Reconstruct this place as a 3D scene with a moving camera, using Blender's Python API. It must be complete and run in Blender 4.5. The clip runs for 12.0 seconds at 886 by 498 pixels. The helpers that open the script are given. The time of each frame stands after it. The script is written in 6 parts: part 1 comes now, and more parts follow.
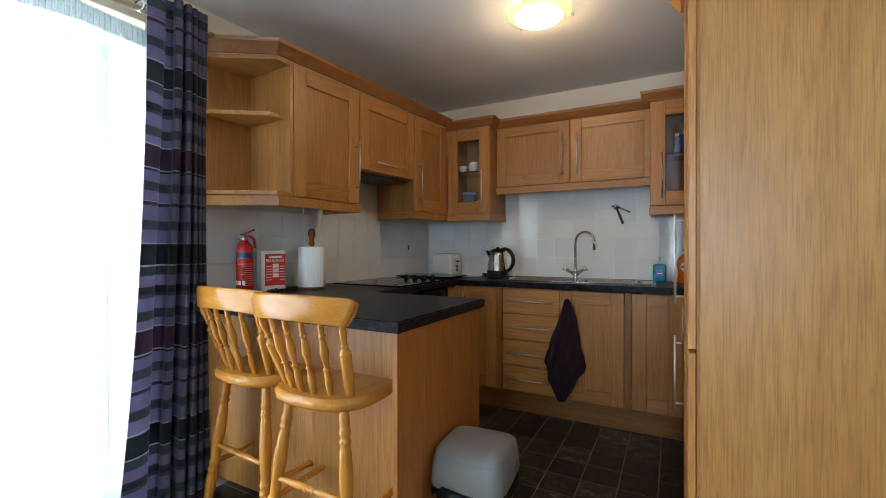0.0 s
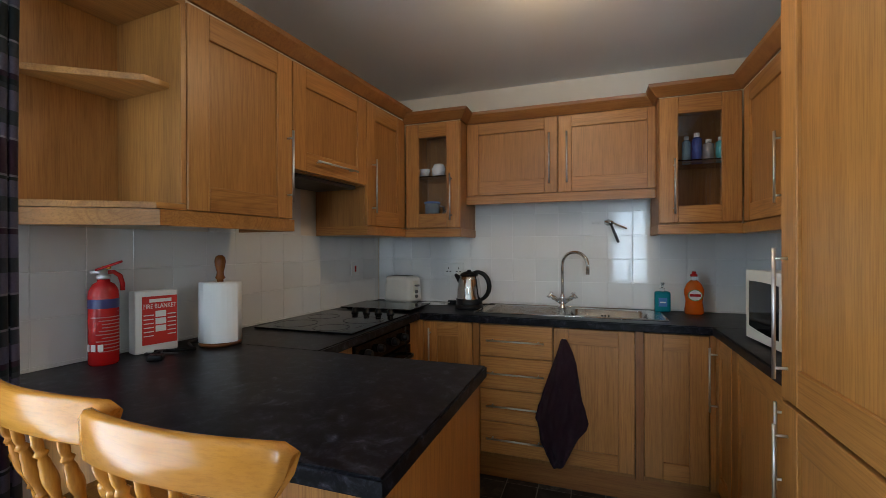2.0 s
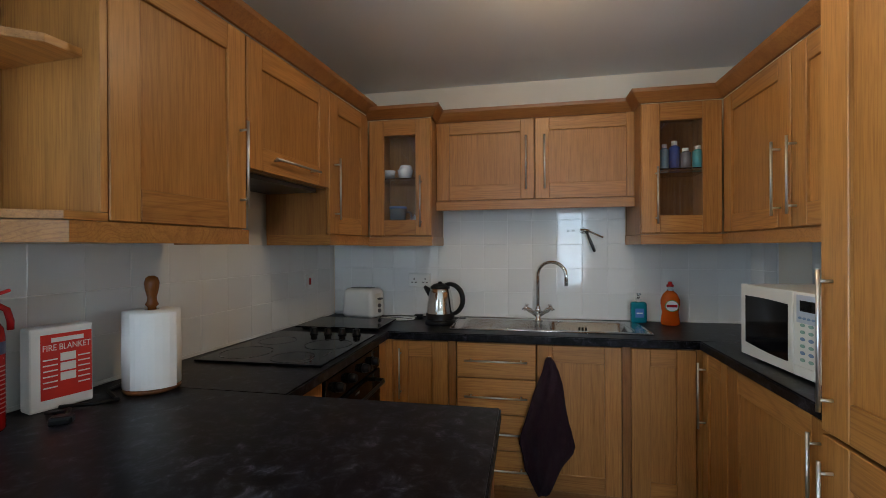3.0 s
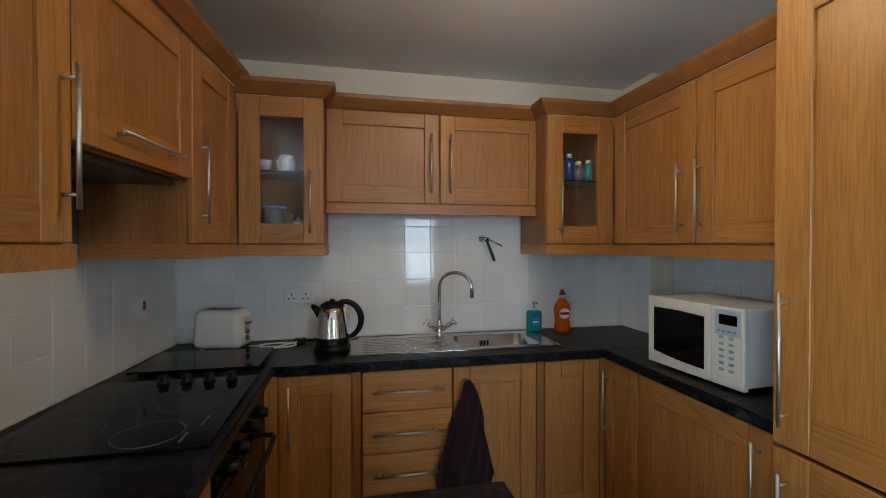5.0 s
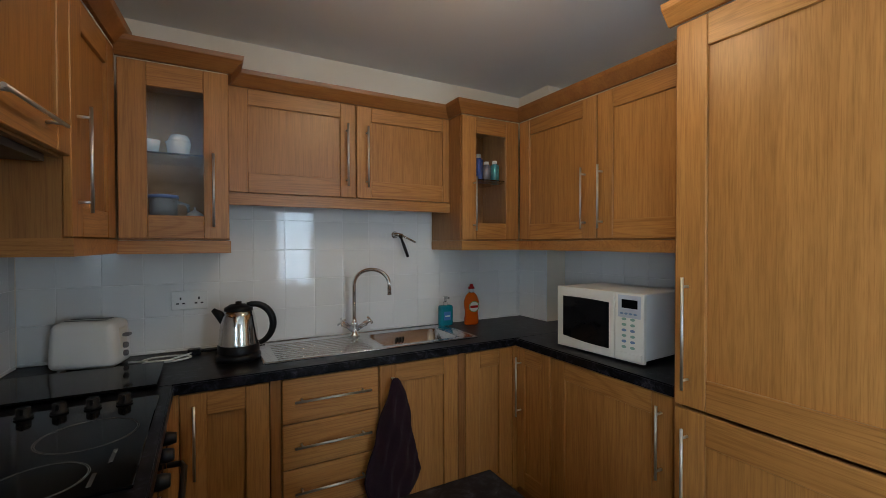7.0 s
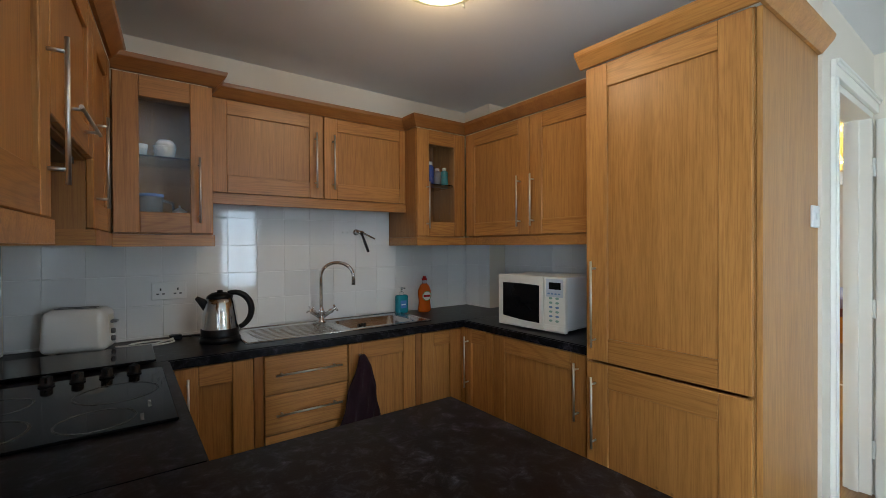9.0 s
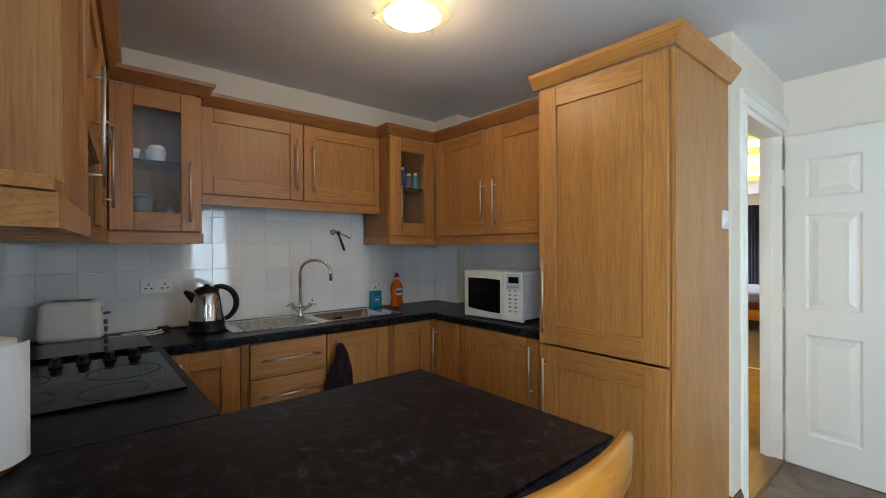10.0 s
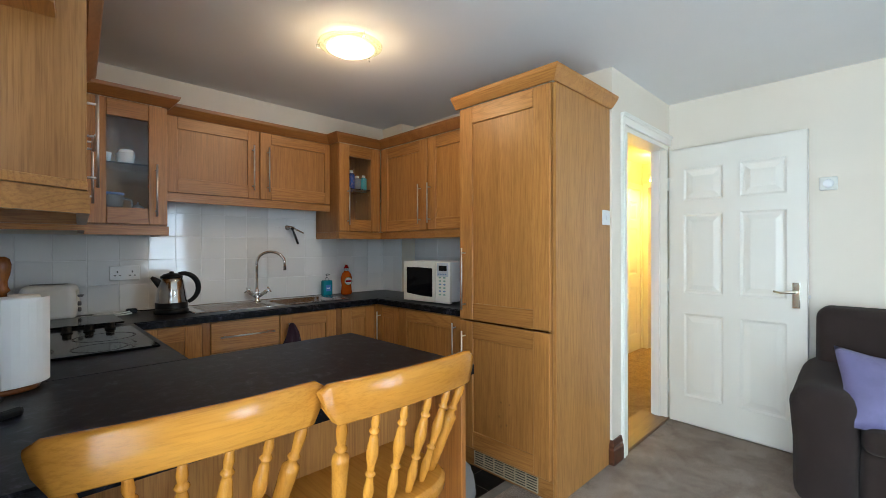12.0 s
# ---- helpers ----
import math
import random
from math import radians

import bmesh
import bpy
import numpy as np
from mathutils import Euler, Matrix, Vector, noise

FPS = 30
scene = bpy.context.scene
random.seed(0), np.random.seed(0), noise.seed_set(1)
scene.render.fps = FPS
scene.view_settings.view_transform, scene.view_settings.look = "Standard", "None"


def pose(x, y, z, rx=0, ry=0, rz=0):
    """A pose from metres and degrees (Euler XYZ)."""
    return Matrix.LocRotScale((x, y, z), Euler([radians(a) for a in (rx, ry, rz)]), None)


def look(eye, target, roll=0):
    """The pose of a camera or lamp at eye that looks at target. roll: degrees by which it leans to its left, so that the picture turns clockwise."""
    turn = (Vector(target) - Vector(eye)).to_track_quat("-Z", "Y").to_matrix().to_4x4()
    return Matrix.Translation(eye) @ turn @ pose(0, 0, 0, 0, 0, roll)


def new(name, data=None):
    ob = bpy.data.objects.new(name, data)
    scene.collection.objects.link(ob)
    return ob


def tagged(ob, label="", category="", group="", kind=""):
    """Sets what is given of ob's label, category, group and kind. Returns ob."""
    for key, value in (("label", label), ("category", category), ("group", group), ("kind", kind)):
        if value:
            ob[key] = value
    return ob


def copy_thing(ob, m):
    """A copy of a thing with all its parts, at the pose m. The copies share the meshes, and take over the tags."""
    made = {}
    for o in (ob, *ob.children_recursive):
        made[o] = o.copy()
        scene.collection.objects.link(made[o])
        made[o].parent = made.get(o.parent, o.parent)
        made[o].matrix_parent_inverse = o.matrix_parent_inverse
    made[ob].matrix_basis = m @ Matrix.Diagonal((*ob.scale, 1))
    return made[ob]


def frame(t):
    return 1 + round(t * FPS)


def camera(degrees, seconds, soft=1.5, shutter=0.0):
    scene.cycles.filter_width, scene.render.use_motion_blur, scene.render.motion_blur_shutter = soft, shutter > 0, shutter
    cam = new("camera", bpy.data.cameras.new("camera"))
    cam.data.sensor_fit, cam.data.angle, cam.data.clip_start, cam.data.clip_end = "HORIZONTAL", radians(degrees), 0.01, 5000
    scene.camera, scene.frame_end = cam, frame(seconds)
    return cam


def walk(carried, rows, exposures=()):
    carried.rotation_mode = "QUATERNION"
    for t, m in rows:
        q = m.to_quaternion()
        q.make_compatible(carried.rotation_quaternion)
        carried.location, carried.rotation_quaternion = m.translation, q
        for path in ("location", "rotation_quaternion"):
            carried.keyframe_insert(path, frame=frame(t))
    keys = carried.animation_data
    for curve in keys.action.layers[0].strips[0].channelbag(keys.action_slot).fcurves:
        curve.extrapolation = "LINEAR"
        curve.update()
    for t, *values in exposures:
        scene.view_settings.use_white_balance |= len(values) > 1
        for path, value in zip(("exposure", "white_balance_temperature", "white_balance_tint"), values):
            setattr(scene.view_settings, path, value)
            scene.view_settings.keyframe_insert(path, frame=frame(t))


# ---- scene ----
cam = camera(91.6, 12.0, 0.8)
PATH = [
    (0, (0.668, -0.161, 1.159), (-0.278, 1.602, 1.149), -0.1),
    (0.5, (0.551, -0.053, 1.188), (-0.372, 1.722, 1.178), -0.1),
    (1, (0.453, 0.083, 1.224), (-0.396, 1.894, 1.213), -0.2),
    (1.5, (0.333, 0.234, 1.267), (-0.433, 2.081, 1.255), -0.1),
    (2, (0.207, 0.372, 1.292), (-0.456, 2.259, 1.288), -0.2),
    (2.5, (0.072, 0.472, 1.319), (-0.479, 2.394, 1.316), -0.3),
    (3, (-0.054, 0.545, 1.349), (-0.428, 2.51, 1.344), -0.3),
    (5, (-0.433, 0.853, 1.417), (-0.027, 2.811, 1.394), -0.0),
    (5.5, (-0.509, 0.921, 1.421), (0.05, 2.842, 1.398), -0.0),
    (6, (-0.577, 0.975, 1.412), (0.163, 2.833, 1.386), -0.1),
    (6.5, (-0.605, 0.986, 1.414), (0.259, 2.789, 1.384), -0.1),
    (7, (-0.657, 0.96, 1.402), (0.312, 2.71, 1.373), -0.1),
    (9, (-0.895, 0.71, 1.358), (0.295, 2.317, 1.344), -0.3),
    (9.5, (-0.962, 0.618, 1.349), (0.283, 2.183, 1.339), -0.2),
    (10, (-1.036, 0.517, 1.335), (0.258, 2.041, 1.332), -0.2),
    (10.5, (-1.101, 0.429, 1.33), (0.234, 1.919, 1.325), -0.2),
    (11, (-1.146, 0.316, 1.317), (0.218, 1.778, 1.31), -0.2),
    (11.5, (-1.167, 0.193, 1.303), (0.225, 1.629, 1.299), -0.2),
    (12, (-1.173, 0.078, 1.286), (0.234, 1.5, 1.284), -0.1),
]
walk(cam, [(t, look(eye, target, roll)) for t, eye, target, roll in PATH],
     [(0, 0.1), (1.0, 0.0), (2.5, -0.08), (5.5, -0.13), (7.0, -0.19), (9.5, -0.15), (12.0, 0.08)])

# ---- world and large lights ----
scene.view_settings.exposure = 0.0
world = bpy.data.worlds.new("world")
scene.world = world
world.use_nodes = True
wt = world.node_tree
sky = wt.nodes.new("ShaderNodeTexSky")
sky.sky_type = "NISHITA"
sky.sun_disc = False
sky.sun_elevation = radians(38)
sky.sun_rotation = radians(200)
wt.nodes["Background"].inputs["Strength"].default_value = 0.12
wt.links.new(sky.outputs[0], wt.nodes["Background"].inputs["Color"])


def area_lamp(name, x, y, z, target, sx, sy, power, colour):
    d = bpy.data.lights.new(name, "AREA")
    d.shape, d.size, d.size_y, d.energy, d.color = "RECTANGLE", sx, sy, power, colour
    ob = new(name, d)
    ob.matrix_world = look((x, y, z), target)
    return ob


def down_lamp(name, x, y, z, power, colour, radius=0.05):
    """A shaded lamp that throws its light below the level of its shade."""
    d = bpy.data.lights.new(name, "SPOT")
    d.energy, d.color, d.shadow_soft_size = power, colour, radius
    d.spot_size, d.spot_blend = radians(176), 0.12
    ob = new(name, d)
    ob.location = (x, y, z)
    return ob


def point_lamp(name, x, y, z, power, colour, radius=0.05):
    d = bpy.data.lights.new(name, "POINT")
    d.energy, d.color, d.shadow_soft_size = power, colour, radius
    ob = new(name, d)
    ob.location = (x, y, z)
    return ob


PATIO_POWER, BACK_POWER, LAMP_POWER, HALL_POWER = 101, 46, 4.3, 75
area_lamp("patio_daylight", -1.75, -0.2, 1.05, (0, -0.2, 1.05), 2.2, 2.0, PATIO_POWER, (0.66, 0.84, 1.0))
area_lamp("back_window_daylight", 0.89, -3.5, 1.32, (0.89, 0, 1.32), 0.7, 1.5, BACK_POWER, (0.59, 0.80, 1.0))
area_lamp("bedroom_daylight", 9.2, 3.7, 1.4, (5, 3.0, 1.2), 1.1, 1.3, 60, (0.9, 0.96, 1.0))

# ---- materials ----


def material(name):
    m = bpy.data.materials.new(name)
    m.use_nodes = True
    return m, m.node_tree, m.node_tree.nodes["Principled BSDF"]


def node(t, kind, **kw):
    n = t.nodes.new(kind)
    for k, v in kw.items():
        n.inputs[k.replace("_", " ")].default_value = v
    return n


def coords(t, scale=(1, 1, 1), spread=0.0):
    """Object coordinates, scaled, shifted by the object's random number."""
    tc = t.nodes.new("ShaderNodeTexCoord")
    mp = t.nodes.new("ShaderNodeMapping")
    mp.inputs["Scale"].default_value = scale
    t.links.new(tc.outputs["Object"], mp.inputs["Vector"])
    if spread:
        oi = t.nodes.new("ShaderNodeObjectInfo")
        mu = t.nodes.new("ShaderNodeMath")
        mu.operation = "MULTIPLY"
        mu.inputs[1].default_value = spread
        t.links.new(oi.outputs["Random"], mu.inputs[0])
        t.links.new(mu.outputs[0], mp.inputs["Location"])
    return mp.outputs[0]


def ramp(t, source, stops):
    r = t.nodes.new("ShaderNodeValToRGB")
    el = r.color_ramp.elements
    while len(el) < len(stops):
        el.new(0.5)
    for e, (p, c) in zip(el, stops):
        e.position, e.color = p, (*c, 1)
    t.links.new(source, r.inputs[0])
    return r.outputs[0]


def mixed(t, a, b, factor, mode="MIX"):
    m = t.nodes.new("ShaderNodeMix")
    m.data_type, m.blend_type = "RGBA", mode
    if isinstance(factor, float):
        m.inputs[0].default_value = factor
    else:
        t.links.new(factor, m.inputs[0])
    for sock, v in ((m.inputs[6], a), (m.inputs[7], b)):
        if isinstance(v, tuple):
            sock.default_value = (*v, 1)
        else:
            t.links.new(v, sock)
    return m.outputs[2]


def bumped(t, p, height, strength, distance=0.002):
    b = t.nodes.new("ShaderNodeBump")
    b.inputs["Strength"].default_value, b.inputs["Distance"].default_value = strength, distance
    t.links.new(height, b.inputs["Height"])
    t.links.new(b.outputs[0], p.inputs["Normal"])


def noise_tex(t, vec, scale, detail=4.0, rough=0.6, distort=0.0):
    n = t.nodes.new("ShaderNodeTexNoise")
    n.inputs["Scale"].default_value, n.inputs["Detail"].default_value = scale, detail
    n.inputs["Roughness"].default_value, n.inputs["Distortion"].default_value = rough, distort
    if vec is not None:
        t.links.new(vec, n.inputs["Vector"])
    return n.outputs["Fac"]


def wood(name, axis, light, dark, gloss=0.38, fine=1.0, contrast=0.55, ringed=0.15):
    """Sawn, lacquered wood with the grain along the given axis: broad figure, growth lines and open pores."""
    m, t, p = material(name)

    def stretched(across, along, spread):
        sc = [across] * 3
        sc["xyz".index(axis)] = along
        return coords(t, tuple(sc), spread)

    figure = noise_tex(t, stretched(16.0 * fine, 0.6, 37.0), 1.0, 3, 0.55, 0.5)
    base = ramp(t, figure, [(0.3, dark), (0.66, light)])
    rings = noise_tex(t, stretched(7.0 * fine, 0.45, 23.0), 1.0, 1, 0.3, 0.3)
    wave = t.nodes.new("ShaderNodeMath")
    wave.operation = "MULTIPLY"
    wave.inputs[1].default_value = 150.0
    t.links.new(rings, wave.inputs[0])
    sine = t.nodes.new("ShaderNodeMath")
    sine.operation = "SINE"
    t.links.new(wave.outputs[0], sine.inputs[0])
    lines = ramp(t, sine.outputs[0], [(0.0, (1, 1, 1)), (0.5, (0.985, 0.98, 0.975)), (0.97, (1 - 0.73 * ringed, 1 - ringed, 1 - 1.3 * ringed))])
    col = mixed(t, base, lines, contrast, "MULTIPLY")
    pores = noise_tex(t, stretched(190.0, 5.0, 11.0), 1.0, 3, 0.75)
    col = mixed(t, col, ramp(t, pores, [(0.36, (0.60, 0.52, 0.43)), (0.52, (1, 1, 1)), (0.7, (1.08, 1.08, 1.06))]), contrast, "MULTIPLY")
    rays = noise_tex(t, stretched(60.0, 9.0, 5.0), 1.0, 2, 0.6)
    col = mixed(t, col, ramp(t, rays, [(0.35, (0.86, 0.83, 0.80)), (0.6, (1.04, 1.04, 1.03))]), contrast, "MULTIPLY")
    oi = t.nodes.new("ShaderNodeObjectInfo")
    col = mixed(t, col, ramp(t, oi.outputs["Random"], [(0.0, (0.82, 0.79, 0.75)), (1.0, (1.04, 1.04, 1.04))]), 1.0, "MULTIPLY")
    t.links.new(col, p.inputs["Base Color"])
    p.inputs["Roughness"].default_value = gloss
    bumped(t, p, pores, 0.18, 0.001)
    return m


OAK_L, OAK_D = (0.52, 0.238, 0.064), (0.44, 0.192, 0.048)
OAK = {a: wood("oak_" + a, a, OAK_L, OAK_D, ringed=0.36 if a == "x" else 0.15) for a in "xyz"}
OAK_TRIM = {a: wood("stained_oak_" + a, a, (0.37, 0.153, 0.040), (0.28, 0.108, 0.027)) for a in "xyz"}
CARCASS = wood("oak_foil", "z", (0.42, 0.195, 0.056), (0.34, 0.15, 0.041), 0.45, 0.8)
PINE = {a: wood("varnished_pine_" + a, a, (0.66, 0.285, 0.043), (0.54, 0.208, 0.028), 0.2, 0.5, 0.3) for a in "xyz"}
REDWOOD = {a: wood("mahogany_stain_" + a, a, (0.13, 0.042, 0.017), (0.075, 0.024, 0.01), 0.3) for a in "xyz"}
SADDLE = wood("oak_saddle", "x", (0.36, 0.2, 0.09), (0.25, 0.13, 0.055), 0.4)


def plain(name, colour, rough=0.5, metal=0.0, vary=0.06, scale=6.0, bump=0.0, bump_scale=150.0):
    """A painted, moulded or metal surface with faint unevenness."""
    m, t, p = material(name)
    v = coords(t, (1, 1, 1), 5.0)
    lo = tuple(c * (1 - vary) for c in colour)
    t.links.new(ramp(t, noise_tex(t, v, scale), [(0.3, lo), (0.7, colour)]), p.inputs["Base Color"])
    n = t.nodes.new("ShaderNodeMapRange")
    n.inputs["To Min"].default_value, n.inputs["To Max"].default_value = max(rough - 0.06, 0.02), rough + 0.06
    t.links.new(noise_tex(t, v, scale * 3), n.inputs["Value"])
    t.links.new(n.outputs[0], p.inputs["Roughness"])
    p.inputs["Metallic"].default_value = metal
    if bump:
        bumped(t, p, noise_tex(t, v, bump_scale), bump, 0.002)
    return m


WALL = plain("cream_wall_paint", (0.80, 0.71, 0.59), 0.75, 0, 0.05, 1.5, 0.08, 220)
CEILING = plain("white_ceiling_paint", (0.80, 0.79, 0.77), 0.8, 0, 0.04, 1.2, 0.06, 180)
WHITE_PAINT = plain("white_gloss_paint", (0.86, 0.82, 0.73), 0.32, 0, 0.03, 2)
STEEL = plain("brushed_steel", (0.72, 0.71, 0.69), 0.4, 1.0, 0.04, 3)
SATIN = plain("satin_sink_steel", (0.60, 0.60, 0.60), 0.24, 1.0, 0.08, 9)
CHROME = plain("chrome", (0.78, 0.78, 0.78), 0.07, 1.0, 0.02, 5)
BLACK_PLASTIC = plain("black_plastic", (0.009, 0.009, 0.010), 0.35, 0, 0.2)
BLACK_GLASS = plain("black_ceramic_glass", (0.005, 0.005, 0.006), 0.07, 0, 0.2, 8)
BLACK_GLASS.node_tree.nodes["Principled BSDF"].inputs["Specular IOR Level"].default_value = 0.14
BLACK_PLASTIC.node_tree.nodes["Principled BSDF"].inputs["Specular IOR Level"].default_value = 0.25
GREY_PLASTIC = plain("grey_plastic", (0.16, 0.16, 0.17), 0.35)
WHITE_PLASTIC = plain("white_plastic", (0.78, 0.78, 0.76), 0.3, 0, 0.03)
CREAM_PLASTIC = plain("cream_plastic", (0.75, 0.73, 0.66), 0.35, 0, 0.04)
RED_PAINT = plain("red_enamel", (0.42, 0.012, 0.012), 0.25, 0, 0.08)
GROUT = plain("grout", (0.88, 0.88, 0.87), 0.8, 0, 0.15, 25)


def worktop_laminate():
    m, t, p = material("dark_slate_laminate")
    v = coords(t)
    a = noise_tex(t, v, 24, 7, 0.72, 0.5)
    b = noise_tex(t, v, 4, 3, 0.5)
    col = ramp(t, a, [(0.38, (0.002, 0.002, 0.0025)), (0.50, (0.006, 0.006, 0.008)), (0.60, (0.028, 0.028, 0.036)), (0.70, (0.095, 0.093, 0.118))])
    col = mixed(t, col, ramp(t, b, [(0.35, (0.7, 0.7, 0.74)), (0.7, (1.15, 1.15, 1.2))]), 1.0, "MULTIPLY")
    t.links.new(col, p.inputs["Base Color"])
    p.inputs["Roughness"].default_value = 0.33
    p.inputs["Specular IOR Level"].default_value = 0.13
    bumped(t, p, noise_tex(t, v, 160, 3), 0.12, 0.001)
    return m


def tile_glaze():
    m, t, p = material("white_glazed_tile")
    v = coords(t, (1, 1, 1), 9.0)
    oi = t.nodes.new("ShaderNodeObjectInfo")
    t.links.new(ramp(t, oi.outputs["Random"], [(0, (0.74, 0.74, 0.73)), (1, (0.80, 0.80, 0.79))]), p.inputs["Base Color"])
    p.inputs["Roughness"].default_value = 0.06
    bumped(t, p, noise_tex(t, v, 7, 2), 0.012, 0.004)
    return m


def vinyl():
    m, t, p = material("dark_slate_vinyl")
    v = coords(t, (1, 1, 1), 13.0)
    oi = t.nodes.new("ShaderNodeObjectInfo")
    base = ramp(t, oi.outputs["Random"], [(0.0, (0.005, 0.005, 0.006)), (0.6, (0.009, 0.009, 0.010)), (0.85, (0.030, 0.028, 0.025)), (1.0, (0.075, 0.069, 0.060))])
    n = noise_tex(t, v, 18, 6, 0.7, 0.6)
    col = mixed(t, base, ramp(t, n, [(0.36, (0.25, 0.25, 0.26)), (0.52, (0.9, 0.88, 0.85)), (0.66, (3.6, 3.4, 3.0))]), 1.0, "MULTIPLY")
    t.links.new(col, p.inputs["Base Color"])
    p.inputs["Roughness"].default_value = 0.4
    bumped(t, p, n, 0.2, 0.002)
    return m


def carpet_mat(name, light, dark):
    m, t, p = material(name)
    v = coords(t)
    f = noise_tex(t, v, 190, 5, 0.75)
    b = noise_tex(t, v, 5, 5, 0.65, 0.5)
    col = mixed(t, ramp(t, b, [(0.35, dark), (0.65, light)]), ramp(t, f, [(0.36, (0.45, 0.44, 0.43)), (0.66, (1.3, 1.3, 1.3))]), 0.9, "MULTIPLY")
    t.links.new(col, p.inputs["Base Color"])
    p.inputs["Roughness"].default_value = 1.0
    bumped(t, p, f, 0.9, 0.006)
    return m


LAMINATE, GLAZE, VINYL = worktop_laminate(), tile_glaze(), vinyl()
VINYL_JOINT = plain("vinyl_joint", (0.24, 0.225, 0.20), 0.6, 0, 0.2, 30)
CARPET = carpet_mat("beige_carpet", (0.44, 0.36, 0.30), (0.27, 0.21, 0.175))
HALL_CARPET = carpet_mat("tan_carpet", (0.38, 0.26, 0.15), (0.28, 0.18, 0.1))


def glass_mat(name, colour=(1, 1, 1), rough=0.02):
    m, t, p = material(name)
    p.inputs["Base Color"].default_value = (*colour, 1)
    p.inputs["Roughness"].default_value = rough
    p.inputs["Transmission Weight"].default_value = 1.0
    p.inputs["IOR"].default_value = 1.45
    return m


GLASS = glass_mat("clear_glass")

# ---- building helpers ----


def box(bm, x0, x1, y0, y1, z0, z1, bevel=0.0, segs=1):
    m = Matrix.Translation(((x0 + x1) / 2, (y0 + y1) / 2, (z0 + z1) / 2)) @ Matrix.Diagonal((x1 - x0, y1 - y0, z1 - z0, 1))
    r = bmesh.ops.create_cube(bm, size=1, matrix=m)
    if bevel:
        edges = list({e for v in r["verts"] for e in v.link_edges})
        bmesh.ops.bevel(bm, geom=edges, offset=bevel, segments=segs, affect="EDGES", profile=0.5)
    return bm


def boxes(*args, bevel=0.0, segs=1):
    bm = bmesh.new()
    for a in args:
        box(bm, *a, bevel=bevel, segs=segs)
    return bm


def lathe(bm, profile, segs=20, m=None, caps=True):
    """Turns a profile of (radius, z) round the z axis."""
    m = m or Matrix()
    rings = []
    for r, z in profile:
        rings.append([bm.verts.new(m @ Vector((r * math.cos(2 * math.pi * i / segs), r * math.sin(2 * math.pi * i / segs), z))) for i in range(segs)])
    for a, b in zip(rings, rings[1:]):
        for i in range(segs):
            f = bm.faces.new((a[i], a[(i + 1) % segs], b[(i + 1) % segs], b[i]))
            f.smooth = True
    if caps:
        bm.faces.new(list(reversed(rings[0])))
        bm.faces.new(rings[-1])
    return bm


def between(a, b):
    """A pose at a whose z axis points to b, and the distance."""
    a, b = Vector(a), Vector(b)
    d = b - a
    return Matrix.Translation(a) @ d.to_track_quat("Z", "Y").to_matrix().to_4x4(), d.length


def rod(bm, a, b, r, segs=12):
    m, n = between(a, b)
    return lathe(bm, [(r, 0), (r, n)], segs, m)


def tube(bm, points, r, segs=10, closed=False):
    """A round tube along points."""
    pts = [Vector(p) for p in points]
    rings = []
    up = Vector((0.123, 0.321, 0.94)).normalized()
    for i, p in enumerate(pts):
        d = (pts[min(i + 1, len(pts) - 1)] - pts[max(i - 1, 0)]).normalized()
        u = d.cross(up).normalized()
        w = d.cross(u).normalized()
        rr = r[i] if isinstance(r, (list, tuple)) else r
        rings.append([bm.verts.new(p + rr * (math.cos(2 * math.pi * k / segs) * u + math.sin(2 * math.pi * k / segs) * w)) for k in range(segs)])
    for a, b in zip(rings, rings[1:]):
        for k in range(segs):
            bm.faces.new((a[k], a[(k + 1) % segs], b[(k + 1) % segs], b[k])).smooth = True
    bm.faces.new(list(reversed(rings[0])))
    bm.faces.new(rings[-1])
    return bm


def prism(bm, outline, z0, z1, bevel=0.0):
    """An upright prism over an outline of (x, y)."""
    lo = [bm.verts.new((x, y, z0)) for x, y in outline]
    hi = [bm.verts.new((x, y, z1)) for x, y in outline]
    n = len(outline)
    fs = [bm.faces.new(list(reversed(lo))), bm.faces.new(hi)]
    fs += [bm.faces.new((lo[i], lo[(i + 1) % n], hi[(i + 1) % n], hi[i])) for i in range(n)]
    bmesh.ops.recalc_face_normals(bm, faces=fs)
    if bevel:
        bmesh.ops.bevel(bm, geom=list({e for f in fs for e in f.edges}), offset=bevel, segments=1, affect="EDGES")
    return bm


def moulding(bm, path, section):
    """Sweeps a section of (outward, up) along an open path of (x, y) whose outside lies to its right, with mitred corners."""
    pts = [Vector((x, y)) for x, y in path]
    rings = []
    for i, p in enumerate(pts):
        dirs = []
        if i:
            dirs.append((p - pts[i - 1]).normalized())
        if i < len(pts) - 1:
            dirs.append((pts[i + 1] - p).normalized())
        ns = [Vector((d.y, -d.x)) for d in dirs]
        n = sum(ns, Vector((0, 0))).normalized()
        n /= max(n.dot(ns[0]), 0.2)
        rings.append([bm.verts.new((p.x + n.x * o, p.y + n.y * o, z)) for o, z in section])
    k = len(section)
    fs = []
    for a, b in zip(rings, rings[1:]):
        fs += [bm.faces.new((a[i], a[(i + 1) % k], b[(i + 1) % k], b[i])) for i in range(k)]
    fs += [bm.faces.new(rings[0]), bm.faces.new(list(reversed(rings[-1])))]
    bmesh.ops.recalc_face_normals(bm, faces=fs)
    return bm


